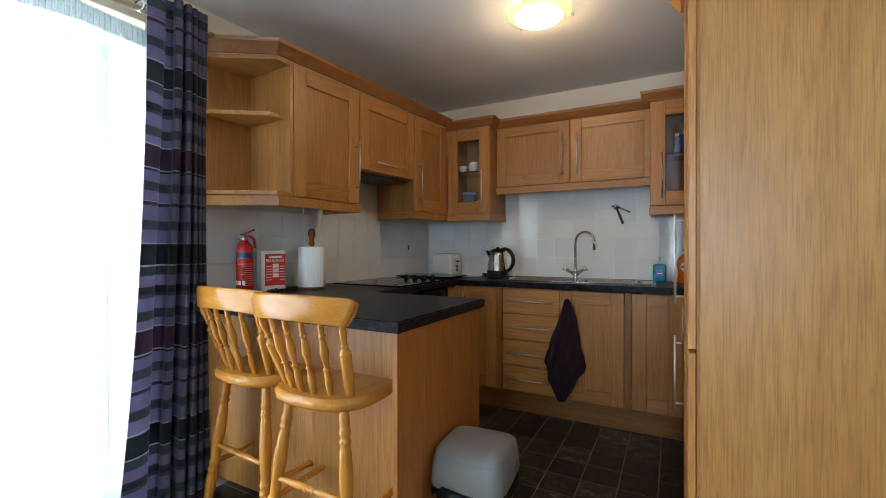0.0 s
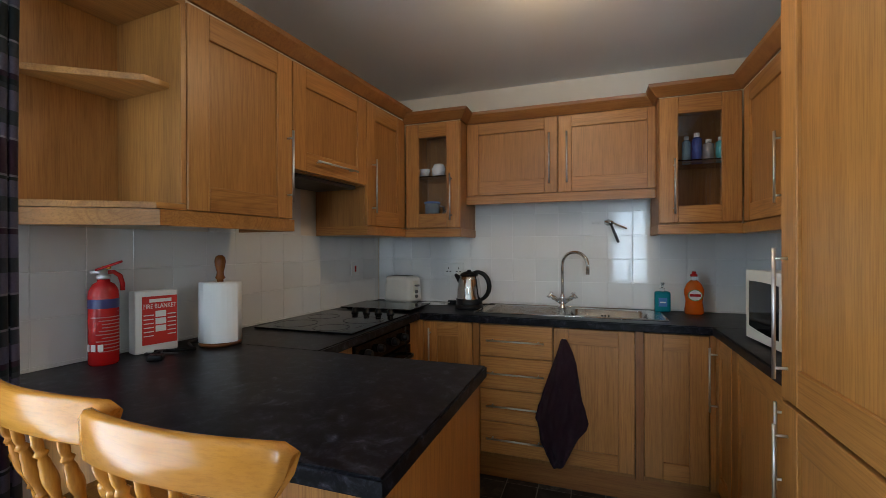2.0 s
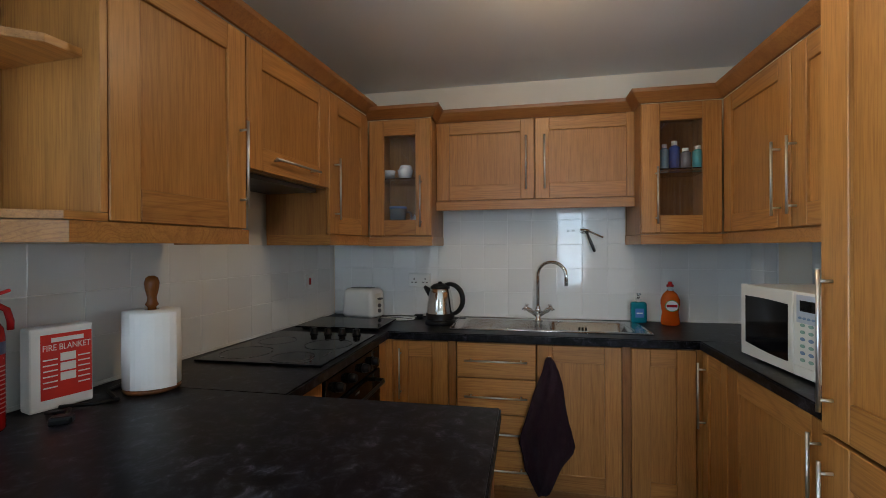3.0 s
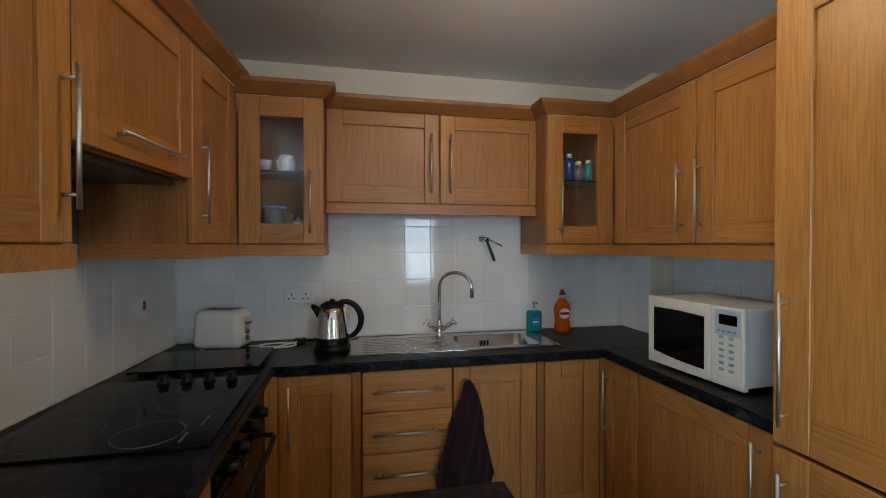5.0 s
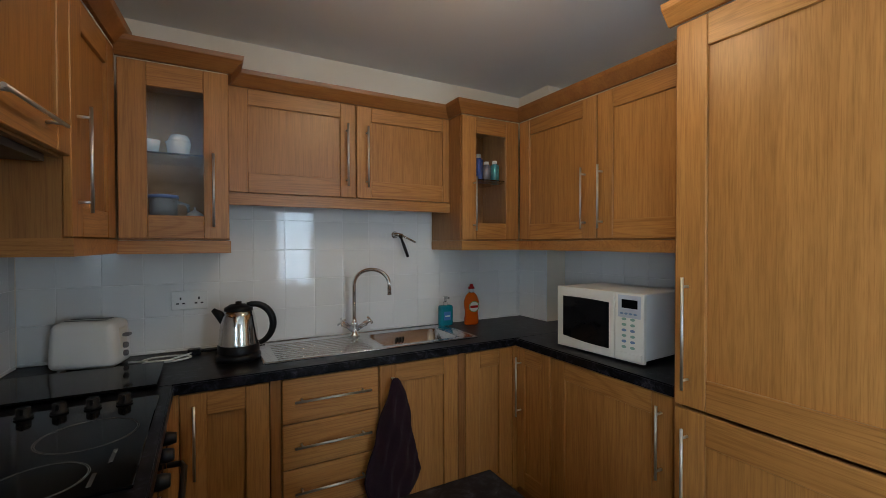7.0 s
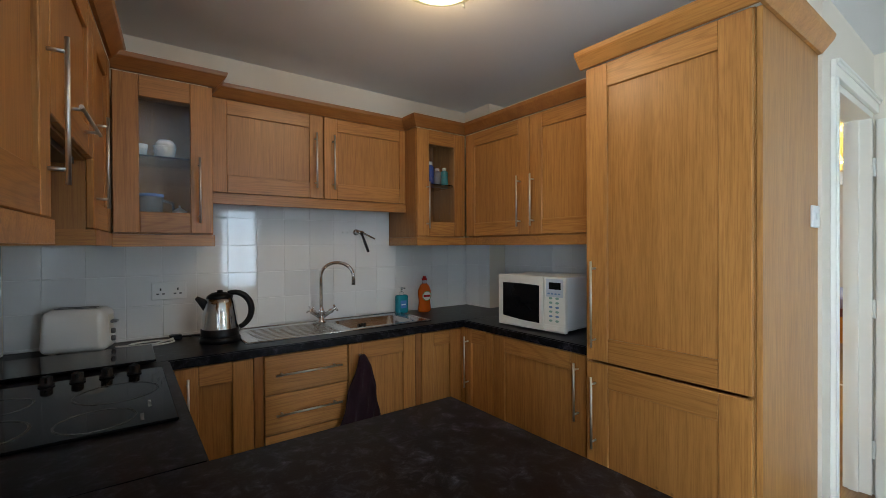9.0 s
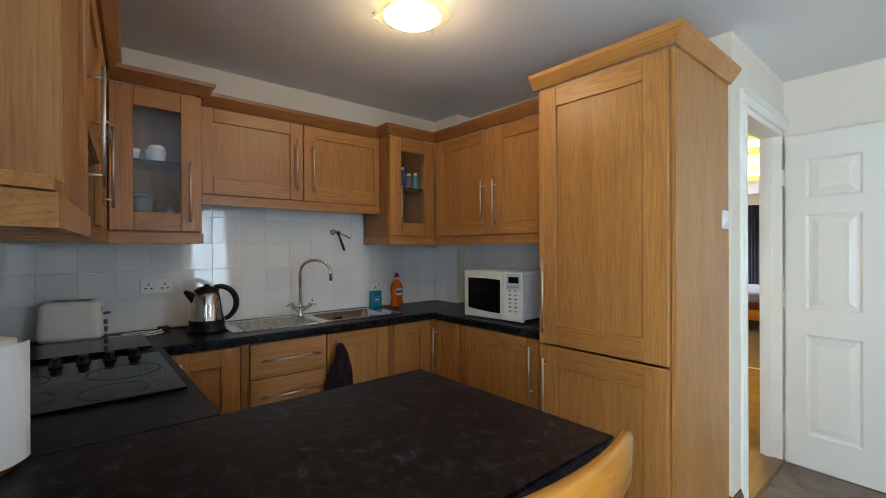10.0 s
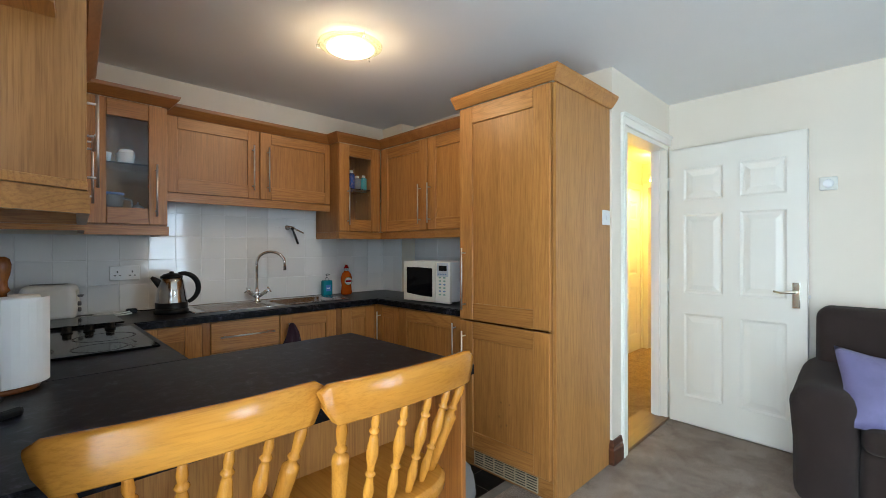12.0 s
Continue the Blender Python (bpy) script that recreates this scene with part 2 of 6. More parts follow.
def mesh(name, bm, mat):
    me = bpy.data.meshes.new(name)
    bm.to_mesh(me)
    bm.free()
    me.materials.append(mat)
    return me


def part(name, bm, mat, parent, label="", m=None):
    """Links a bmesh as one mesh object under a thing or a part."""
    ob = new(name, bm if isinstance(bm, bpy.types.Mesh) else mesh(name, bm, mat))
    ob.parent = parent
    if m is not None:
        ob.matrix_basis = m
    if label:
        tagged(ob, label)
    return ob


def thing(name, label, category, m=None, group=""):
    ob = new(name)
    ob.empty_display_size = 0.05
    ob.matrix_basis = m or Matrix()
    return tagged(ob, label, category, group)


def solid(name, bm, mat, label, category, m=None, group=""):
    ob = new(name, mesh(name, bm, mat))
    ob.matrix_basis = m or Matrix()
    return tagged(ob, label, category, group)


def structure(name, bm, mat, label, category=""):
    ob = new(name, mesh(name, bm, mat))
    return tagged(ob, label, category or name.split("_")[0], kind="structure")


# ---- large structure ----
WX, SY, RX, FY = -1.37, 3.24, 1.34, 1.19   # hob wall, sink wall, wall beside the tall unit, doorway wall
EX, BY, CZ = 2.33, -3.2, 2.365             # far side wall, back wall, ceiling
T = 0.12
WT = 0.915                                 # worktop height
P0, P1, PZ = -1.35, 0.93, 2.18             # patio opening

SLANT = -3.6
HOB_WALL = pose(-1.43, 1.3, 0, 0, 0, SLANT)   # the hob wall runs a little off square: local x out of the room, local y along it


def wall_x(y):
    return -1.43 + (y - 1.3) * math.tan(radians(-SLANT))


def set_at(bm, m):
    bmesh.ops.transform(bm, matrix=m, verts=bm.verts)
    return bm


structure("wall_west", set_at(boxes((-0.3, 0, -4.7, P0 - 1.3, 0, CZ), (-0.3, 0, P1 - 1.3, 2.2, 0, CZ), (-0.3, 0, P0 - 1.3, P1 - 1.3, PZ, CZ)), HOB_WALL), WALL, "cream painted wall with a wide patio opening", "wall")
structure("wall_north", boxes((WX, RX, SY, SY + T, 0, CZ)), WALL, "cream painted wall behind the sink", "wall")
structure("wall_kitchen_east", boxes((RX, RX + 0.10, FY, SY + T, 0, CZ)), WALL, "cream painted wall beside the tall cupboard", "wall")
structure("wall_pillar", boxes((1.19, RX, 2.97, SY, WT, CZ)), WALL, "boxed-in pipe casing in the kitchen corner", "wall")
D0, D1, DH = 1.525, 2.31, 2.05
structure("wall_doorway", boxes((RX + 0.1, D0, FY, FY + 0.11, 0, CZ), (D1, EX + T, FY, FY + 0.11, 0, CZ), (D0, D1, FY, FY + 0.11, DH, CZ)), WALL, "cream painted wall with a doorway to the hall", "wall")
structure("wall_east", boxes((EX, EX + T, BY - T, FY, 0, CZ)), WALL, "cream painted living room wall", "wall")
structure("wall_south", boxes((WX - 0.4, 0.56, BY - T, BY, 0, CZ), (1.22, EX, BY - T, BY, 0, CZ), (0.56, 1.22, BY - T, BY, 0, 0.55), (0.56, 1.22, BY - T, BY, 2.1, CZ)), WALL, "cream painted wall with a window", "wall")
structure("ceiling", boxes((WX - 0.5, EX, BY, FY, CZ, CZ + 0.1), (WX - 0.2, RX, FY, SY, CZ, CZ + 0.1)), CEILING, "white painted ceiling", "ceiling")
structure("floor", boxes((WX - 0.8, EX + T, BY - T, FY + 0.12, -0.12, -0.012), (WX - 0.2, RX, FY + 0.12, SY, -0.12, -0.012)), GROUT, "concrete floor slab", "floor")
VB = 1.47
structure("carpet", boxes((WX - 0.45, EX, BY, 0.86, -0.012, 0.004), (-0.10, RX, 0.86, VB, -0.012, 0.004), (RX, EX, 0.86, FY + 0.03, -0.012, 0.004)), CARPET, "worn beige living room carpet", "carpet")
structure("vinyl_floor", boxes((WX - 0.2, -0.10, 0.86, SY, -0.012, 0.0), (-0.10, RX, VB, SY, -0.012, 0.0)), VINYL_JOINT, "dark slate-look kitchen vinyl floor", "floor")

# ---- cabinets ----


def scuffed_oak():
    """Oak with a few dark handling marks low on the panel."""
    m = wood("scuffed_oak", "z", OAK_L, OAK_D)
    t = m.node_tree
    p = t.nodes["Principled BSDF"]
    clean = p.inputs["Base Color"].links[0].from_socket
    tc = t.nodes.new("ShaderNodeTexCoord")
    rough = noise_tex(t, tc.outputs["Object"], 34, 3, 0.6)
    for x, z, size in ((0.30, 0.185, 0.034), (0.285, 0.235, 0.018), (0.335, 0.200, 0.016), (0.30, 0.315, 0.014), (0.355, 0.315, 0.015)):
        d = t.nodes.new("ShaderNodeVectorMath")
        d.operation = "DISTANCE"
        d.inputs[1].default_value = (x, 0.0115, z)
        t.links.new(tc.outputs["Object"], d.inputs[0])
        k = t.nodes.new("ShaderNodeMath")
        k.operation = "MULTIPLY_ADD"
        k.inputs[1].default_value = -1.0 / size
        t.links.new(d.outputs["Value"], k.inputs[0])
        t.links.new(rough, k.inputs[2])
        mask = ramp(t, k.outputs[0], [(0.0, (0, 0, 0)), (0.45, (0.55, 0.55, 0.55))])
        clean = mixed(t, clean, (0.10, 0.05, 0.018), mask)
    t.links.new(clean, p.inputs["Base Color"])
    return m



def bar_handle(parent, x, z, length, upright=True):
    """A steel bar on two posts, on a door front at y = 0 that faces -y."""
    bm = bmesh.new()
    a = Vector((0, 0, 1)) if upright else Vector((1, 0, 0))
    c = Vector((x, -0.032, z))
    rod(bm, c - a * length / 2, c + a * length / 2, 0.005, 12)
    for s in (-1, 1):
        q = c + a * (s * (length / 2 - 0.03))
        rod(bm, q, q + Vector((0, 0.034, 0)), 0.0045, 8)
    return part("handle", bm, STEEL, parent, "brushed steel bar handle")


def shaker_door(parent, m, w, h, handle=None, stile=0.078, rail=0.085, glass=False, grain="z", panel=None):
    """A framed oak door w by h, its front at y = 0 facing -y, its lower left corner at the pose m."""
    g = 0.002
    if glass:
        d = part("door", boxes((stile - 0.006, w - stile + 0.006, 0.009, 0.013, rail - 0.006, h - rail + 0.006)), GLASS, parent, "glazed oak door", m)
        d.visible_shadow = False
    else:
        d = part("door", boxes((stile - 0.008, w - stile + 0.008, 0.0115, 0.0185, rail - 0.008, h - rail + 0.008)), panel or OAK[grain], parent, "framed oak door", m)
    for x0 in (g, w - stile):
        part("stile", boxes((x0, x0 + stile - g, 0, 0.02, g, h - g), bevel=0.0025), OAK["z"], d)
    for z0 in (g, h - rail):
        part("rail", boxes((stile + 0.0006, w - stile - 0.0006, 0.0008, 0.0195, z0, z0 + rail - g), bevel=0.002), OAK["x"], d)
    if handle:
        bar_handle(d, *handle)
    return d


def drawer_front(parent, m, w, h):
    d = part("drawer_front", boxes((0.0015, w - 0.0015, 0, 0.02, 0.002, h - 0.002), bevel=0.003), OAK["x"], parent, "solid oak drawer front", m)
    bar_handle(d, w / 2, h * 0.52, w * 0.78, False)
    return d


def carcass(parent, w, d, h, z0=0.0, shelf=None):
    """A cabinet body behind a front at y = 0: sides, top, bottom and back."""
    t, y0 = 0.018, 0.021
    for nm, q in (("side", (0, t, y0, d, z0, h)), ("side", (w - t, w, y0, d, z0, h)), ("bottom", (t, w - t, y0, d, z0, z0 + t)), ("top", (t, w - t, y0, d, h - t, h)), ("back", (t, w - t, d - 0.006, d, z0 + t, h - t))):
        part(nm, boxes(q), CARCASS, parent)


Z0, Z1 = 0.152, 0.870     # base doors
U0, U1 = 1.418, 2.078     # wall doors
GROUP_B, GROUP_W = "fitted base cabinets", "fitted wall cabinets"

# sink run, fronts at y = 2.715
FRONT = 2.715


def base_unit(x, w, name="base_cabinet", label="oak base cabinet under the dark worktop", drop=0.0):
    c = thing(name, label, "cabinet", pose(x, FRONT, 0), GROUP_B)
    carcass(c, w, SY - FRONT, WT - 0.041 - drop, 0.13)
    return c


c = base_unit(-0.74, 0.297, label="oak corner base cabinet beside the oven")
shaker_door(c, pose(0, 0, Z0), 0.297, Z1 - Z0, (0.045, 0.55, 0.26), 0.085)
part("corner_post", boxes((-0.06, -0.001, 0.002, 0.04, 0.13, 0.872)), OAK["z"], c)
part("filler", boxes((0.299, 0.337, 0.004, 0.022, 0.13, 0.872)), OAK_TRIM["z"], c)
c = base_unit(-0.40, 0.397, "drawer_cabinet", "oak cabinet with four drawers and steel bar handles")
for i in range(4):
    hh = (Z1 - Z0) / 4
    drawer_front(c, pose(0, 0, Z0 + i * hh), 0.397, hh)
c = base_unit(0.0, 0.397, "sink_cabinet", "oak sink cabinet with a dark towel on its door", 0.11)
shaker_door(c, pose(0, 0, Z0), 0.397, Z1 - Z0)
part("filler", boxes((0.399, 0.436, 0.004, 0.022, 0.13, 0.872)), OAK_TRIM["z"], c)
c = base_unit(0.437, 0.285, label="oak corner base cabinet beside the sink", drop=0.11)
shaker_door(c, pose(0, 0, Z0), 0.285, Z1 - Z0, None, 0.085)
part("corner_post", boxes((0.287, 0.34, 0.002, 0.04, 0.13, 0.872)), OAK["z"], c)

# run under the microwave, fronts at x = 0.745 facing -x
RFRONT = 0.745


def right_pose(y, z=0.0, x=RFRONT):
    """Local x runs along -y, the front faces -x."""
    return pose(x, y, z, 0, 0, -90)


c = thing("base_cabinet", "narrow oak corner base cabinet", "cabinet", right_pose(2.712), GROUP_B)
carcass(c, 0.245, RX - RFRONT, WT - 0.041, 0.13)
shaker_door(c, pose(0, 0, Z0), 0.245, Z1 - Z0, (0.035, 0.52, 0.30), 0.06)
c = thing("appliance_cabinet", "oak-fronted built-in appliance cabinet under the microwave", "cabinet", right_pose(2.462), GROUP_B)
carcass(c, 0.60, RX - RFRONT, WT - 0.041, 0.13)
shaker_door(c, pose(0, 0, Z0), 0.60, Z1 - Z0, (0.555, 0.55, 0.26), 0.085)

# oven run, fronts at x = -0.775 facing +x
LFRONT = -0.775


def left_pose(y, z=0.0, x=LFRONT):
    """Local x runs along +y, the front faces +x."""
    return pose(x, y, z, 0, 0, 90)


c = thing("base_cabinet", "narrow oak filler cabinet beside the oven", "cabinet", left_pose(1.80), GROUP_B)
carcass(c, 0.19, 0.58, WT - 0.041, 0.13)
part("door", boxes((0.0015, 0.188, 0, 0.02, Z0, Z1), bevel=0.002), OAK["z"], c, "oak panel")
c = thing("base_cabinet", "narrow oak panel cabinet between oven and corner", "cabinet", left_pose(2.595), GROUP_B)
carcass(c, 0.12, 0.55, WT - 0.041, 0.13)
part("door", boxes((0.0015, 0.118, 0, 0.02, Z0, Z1), bevel=0.002), OAK["z"], c, "oak panel")

# plinths
structure("plinth", boxes((-0.72, 0.80, FRONT + 0.05, FRONT + 0.066, 0.001, 0.13), (RFRONT + 0.05, RFRONT + 0.066, 1.86, FRONT + 0.049, 0.001, 0.13), (LFRONT - 0.066, LFRONT - 0.05, 1.80, FRONT + 0.049, 0.001, 0.13)), OAK_TRIM["x"], "brown oak plinth under the base cabinets", "plinth")

# wall cabinets, sink run
def wall_unit(m, w, d, z0, z1, name="wall_cabinet", label="oak wall cabinet with a steel bar handle"):
    c = thing(name, label, "cabinet", m, GROUP_W)
    carcass(c, w, d, z1 + 0.004, z0 - 0.004)
    return c


MID = 3.03
for x, hx in ((-0.565, 0.518), (0.0025, 0.052)):
    c = wall_unit(pose(x, MID, 0), 0.5655, SY - MID, 1.622, 2.098, label="oak wall cabinet above the sink")
    shaker_door(c, pose(0, 0, 1.622), 0.5655, 2.098 - 1.622, (hx, 0.205, 0.30), 0.078, 0.09)
GF = 2.895
for x, w, hx, label in ((-0.932, 0.365, 0.308, "glass-fronted oak wall cabinet holding crockery"), (0.53, 0.378, 0.071, "glass-fronted oak wall cabinet holding bottles")):
    c = wall_unit(pose(x, GF, 0), w, SY - GF, U0, U1, "glazed_wall_cabinet", label)
    shaker_door(c, pose(0, 0, U0), w, U1 - U0, (hx, 0.19, 0.285), 0.09, 0.09, True)
    part("shelf", boxes((0.02, w - 0.02, 0.05, SY - GF - 0.01, 1.748, 1.754)), GLASS, c, "clear glass shelf")

# wall cabinets beside the corner, fronts at x = 0.909 facing -x
for y, hx in ((2.892, 0.482), (2.340, 0.03)):
    w = 0.548 if y > 2.5 else 0.486
    c = wall_unit(right_pose(y, 0, 0.909), w, RX - 0.909, U0, U1, label="oak wall cabinet above the microwave")
    shaker_door(c, pose(0, 0, U0), w, U1 - U0, (hx, 0.19, 0.285), 0.085, 0.085)

# wall cabinets over the hob, parallel to the slanted wall, fronts facing +x
LD, LU1 = 0.355, 2.105
ANG = -4.5
LEFT_RUN = pose(-1.052, 1.427, 0, 0, 0, 90 + ANG)   # local x along the run, local y towards the wall


def left_run(x):
    return LEFT_RUN @ pose(x, 0, 0)


c = wall_unit(left_run(0), 0.480, LD, U0, LU1, label="oak wall cabinet beside the extractor")
shaker_door(c, pose(0, 0, U0), 0.480, LU1 - U0, (0.450, 0.22, 0.30), 0.085, 0.09)
c = wall_unit(left_run(0.482), 0.560, LD, 1.635, LU1, "extractor_cabinet", "short oak wall cabinet hiding the cooker hood")
shaker_door(c, pose(0, 0, 1.635), 0.560, LU1 - 1.635, (0.28, 0.055, 0.31, False), 0.085, 0.09)
part("hood_grille", boxes((0.05, 0.51, 0.04, 0.30, 1.612, 1.630)), plain("grey_hood_metal", (0.06, 0.06, 0.06), 0.4, 0.6), c, "grey cooker hood underside")
c = wall_unit(left_run(1.044), 0.430, LD, U0, LU1, label="oak corner wall cabinet beside the extractor")
shaker_door(c, pose(0, 0, U0), 0.430, LU1 - U0, (0.05, 0.22, 0.30), 0.09, 0.09)

# open end shelves
c = thing("open_shelf_unit", "open oak corner shelves at the end of the wall cabinets", "shelf", left_run(0), GROUP_W)
END = [(-0.002, 0.0), (-0.10, 0.0), (-0.33, 0.30), (-0.33, LD), (-0.002, LD)]
MIDS = [(-0.02, 0.055), (-0.10, 0.055), (-0.31, 0.30), (-0.31, LD - 0.02), (-0.02, LD - 0.02)]
part("back", boxes((-0.33, -0.002, LD - 0.016, LD, 1.44, 2.10)), OAK["z"], c)
part("side", boxes((-0.020, -0.002, 0.0, LD - 0.017, 1.44, 2.10), bevel=0.001), OAK["z"], c)
part("bottom", prism(bmesh.new(), END, 1.418, 1.438, 0.001), OAK["x"], c)
part("shelf", prism(bmesh.new(), MIDS, 1.818, 1.838, 0.001), OAK["x"], c)
part("top", prism(bmesh.new(), END, 2.085, 2.105, 0.001), OAK["x"], c)

# tall cupboard
TX, TY0, TY1 = 0.703, 1.222, 1.834
c = thing("tall_cupboard", "tall oak cupboard hiding a fridge-freezer, with two doors", "cupboard", right_pose(TY1, 0, TX))
carcass(c, TY1 - TY0, RX - TX, 2.115, 0.11)
shaker_door(c, pose(0, 0, 0.870), TY1 - TY0, 2.11 - 0.870, (0.045, 0.24, 0.36), 0.10, 0.10)
shaker_door(c, pose(0, 0, 0.125), TY1 - TY0, 0.738, (0.045, 0.53, 0.30), 0.10, 0.10, panel=scuffed_oak())
part("side_panel", boxes((TY1 - TY0 + 0.001, TY1 - TY0 + 0.019, 0.027, RX - TX - 0.002, 0.0, 2.115), bevel=0.0015), wood("oak_veneer", "z", (0.53, 0.262, 0.080), (0.44, 0.200, 0.055), 0.36, 0.3, 0.6), c, "oak veneered side panel")
part("side_panel", boxes((-0.018, -0.001, 0.03, RX - TX - 0.002, 0.0, 2.115)), CARCASS, c)
part("plinth", boxes((0.0, TY1 - TY0, 0.045, 0.06, 0.001, 0.11)), OAK["x"], c)
GRILLE = plain("beige_grille_plastic", (0.50, 0.39, 0.25), 0.45)
# black sheet stands for the shade in the open slots between the slats
grille = part("vent_grille", boxes((0.085, 0.515, 0.040, 0.045, 0.02, 0.105)), BLACK_PLASTIC, c, "beige slotted ventilation grille over a black backing sheet")
for i in range(7):
    part("slat", boxes((0.085, 0.515, 0.034, 0.041, 0.018 + i * 0.0135, 0.0225 + i * 0.0135)), GRILLE, grille)
for i in range(7):
    xx = 0.083 + i * 0.0716
    part("bar", boxes((xx, xx + 0.005, 0.033, 0.0405, 0.018, 0.105)), GRILLE, grille)

# cornice and pelmet
CORNICE = [(0.0, 0.0), (0.012, 0.0), (0.05, 0.045), (0.055, 0.062), (0.0, 0.062)]


def raised(section, z):
    return [(o, z + h) for o, h in section]


def run_xy(x, y):
    p = LEFT_RUN @ Vector((x, y, 0))
    return (p.x, p.y)


# outside lies to the right of each path
bm = bmesh.new()
moulding(bm, [run_xy(-0.33, 0.34), run_xy(-0.33, 0.29), run_xy(-0.10, 0), run_xy(1.478, 0)], raised(CORNICE, 2.107))
moulding(bm, [(-0.935, GF), (-0.567, GF), (-0.567, MID), (0.53, MID), (0.53, GF), (0.909, GF), (0.909, TY1 + 0.02)], raised(CORNICE, 2.079))
structure("cornice", bm, OAK_TRIM["x"], "dark oak cornice moulding along the wall cabinets", "cornice")
bm = bmesh.new()
moulding(bm, [(TX, TY1 + 0.02), (TX, TY0 - 0.02), (RX - 0.002, TY0 - 0.02)], raised(CORNICE, 2.112))
tagged(part("cornice", bm, OAK["y"], None), "oak cornice on the tall cupboard", "cornice", kind="structure")
PEL = [(-0.02, 0.0), (0.004, 0.0), (0.004, 0.05), (-0.02, 0.05)]
bm = bmesh.new()
moulding(bm, [run_xy(-0.31, 0.34), run_xy(-0.31, 0.29), run_xy(-0.09, 0), run_xy(0.480, 0), run_xy(0.480, 0.3)], raised(PEL, 1.366))
moulding(bm, [run_xy(1.044, 0.35), run_xy(1.044, 0), run_xy(1.478, 0)], raised(PEL, 1.366))
moulding(bm, [(-0.935, GF), (-0.567, GF), (-0.567, SY)], raised(PEL, 1.362))
moulding(bm, [(-0.565, MID), (0.565, MID)], raised(PEL, 1.568))
moulding(bm, [(0.53, SY), (0.53, GF), (0.909, GF), (0.909, TY1 + 0.02)], raised(PEL, 1.362))
structure("pelmet", bm, OAK["x"], "oak light pelmet under the wall cabinets", "pelmet")

# worktops


def slab(parent, outline, rounded):
    """A worktop section; the outline's edges that start at the given corners get a rounded rim."""
    bm = bmesh.new()
    prism(bm, outline, WT - 0.04, WT)
    n = len(outline)
    keys = {tuple(sorted((outline[i], outline[(i + 1) % n]))) for i in rounded}
    sel = []
    for e in bm.edges:
        a, b = e.verts
        if abs(a.co.z - b.co.z) < 1e-6:
            k = {tuple(round(q, 5) for q in v.co.xy) for v in e.verts}
            if any({tuple(round(q, 5) for q in p) for p in kk} == k for kk in keys):
                sel.append(e)
    bmesh.ops.bevel(bm, geom=sel, offset=0.005, segments=2, affect="EDGES")
    return part("section", bm, LAMINATE, parent)


HX0, HX1, HY0, HY1 = 0.068, 0.492, 2.842, 3.128      # sink cut-out
top = thing("worktop", "dark slate-effect laminate worktop in a U shape", "worktop")
slab(top, [(wall_x(1.0) + 0.001, 1.0), (-0.12, 1.0), (-0.12, 1.72), (-0.755, 1.72), (wall_x(1.72) + 0.001, 1.72)], (0, 1, 2))
slab(top, [(wall_x(1.72) + 0.001, 1.7202), (-0.755, 1.7202), (-0.755, 2.70), (wall_x(2.70) + 0.001, 2.70)], (1,))
slab(top, [(wall_x(2.70) + 0.001, 2.7002), (-0.755, 2.7002), (HX0, 2.7002), (HX0, SY - 0.001), (wall_x(SY) + 0.001, SY - 0.001)], (1,))
slab(top, [(HX0, 2.7002), (HX1, 2.7002), (HX1, HY0), (HX0, HY0)], (0,))
slab(top, [(HX0, HY1), (HX1, HY1), (HX1, SY - 0.001), (HX0, SY - 0.001)], ())
slab(top, [(HX1, 2.7002), (0.73, 2.7002), (RX - 0.001, 2.7002), (RX - 0.001, 2.968), (1.188, 2.968), (1.188, SY - 0.001), (HX1, SY - 0.001)], (0,))
slab(top, [(0.73, TY1 + 0.022), (RX - 0.001, TY1 + 0.022), (RX - 0.001, 2.70), (0.73, 2.70)], (3,))
c = thing("peninsula", "oak-panelled breakfast bar base under the worktop", "cabinet", pose(0, 0, 0))
part("end_panel", boxes((-0.158, -0.138, 1.02, 1.70, 0.0, WT - 0.041), bevel=0.0015), wood("orange_oak_veneer", "z", (0.46, 0.172, 0.036), (0.39, 0.138, 0.027), 0.4, 0.4, 0.6), c, "oak end panel")
part("back_panel", boxes((wall_x(1.215) + 0.003, -0.159, 1.215, 1.233, 0.0, WT - 0.041)), OAK["z"], c, "oak back panel")
part("body", boxes((-0.80, -0.159, 1.234, 1.70, 0.1, WT - 0.042)), CARCASS, c)

# ---- wall tiles ----
PITCH = 0.1465


def tile_mesh(w, h):
    bm = boxes((0.001, w - 0.001, 0.0, 0.006, 0.001, h - 0.001), bevel=0.0012)
    return mesh("tile", bm, GLAZE)


def tile_field(name, m, x0, x1, rows, label, top=None, phase=0.0, pitch=PITCH):
    """Glazed tiles on a wall; local x along the wall, local y out of it (negated), rows of (z0, z1) with x limits."""
    bed = structure(name, boxes(*[(a, b, -0.0061, -0.001, z0, z1) for z0, z1, a, b in rows]), GROUT, label, "tiles")
    bed.matrix_basis = m
    cache = {}
    for z0, z1, a, b in rows:
        k = math.floor((a - phase) / pitch)
        x = phase + k * pitch
        while x < b - 0.002:
            l, r = max(x, a), min(x + pitch, b)
            if r - l > 0.012:
                key = (round(r - l, 3), round(z1 - z0, 3))
                if key not in cache:
                    cache[key] = tile_mesh(*key)
                ob = new("tile", cache[key])
                ob.parent = bed
                ob.matrix_basis = pose(l, -0.0075, z0, random.uniform(-0.18, 0.18), 0, random.uniform(-0.18, 0.18))
            x += pitch
    return bed


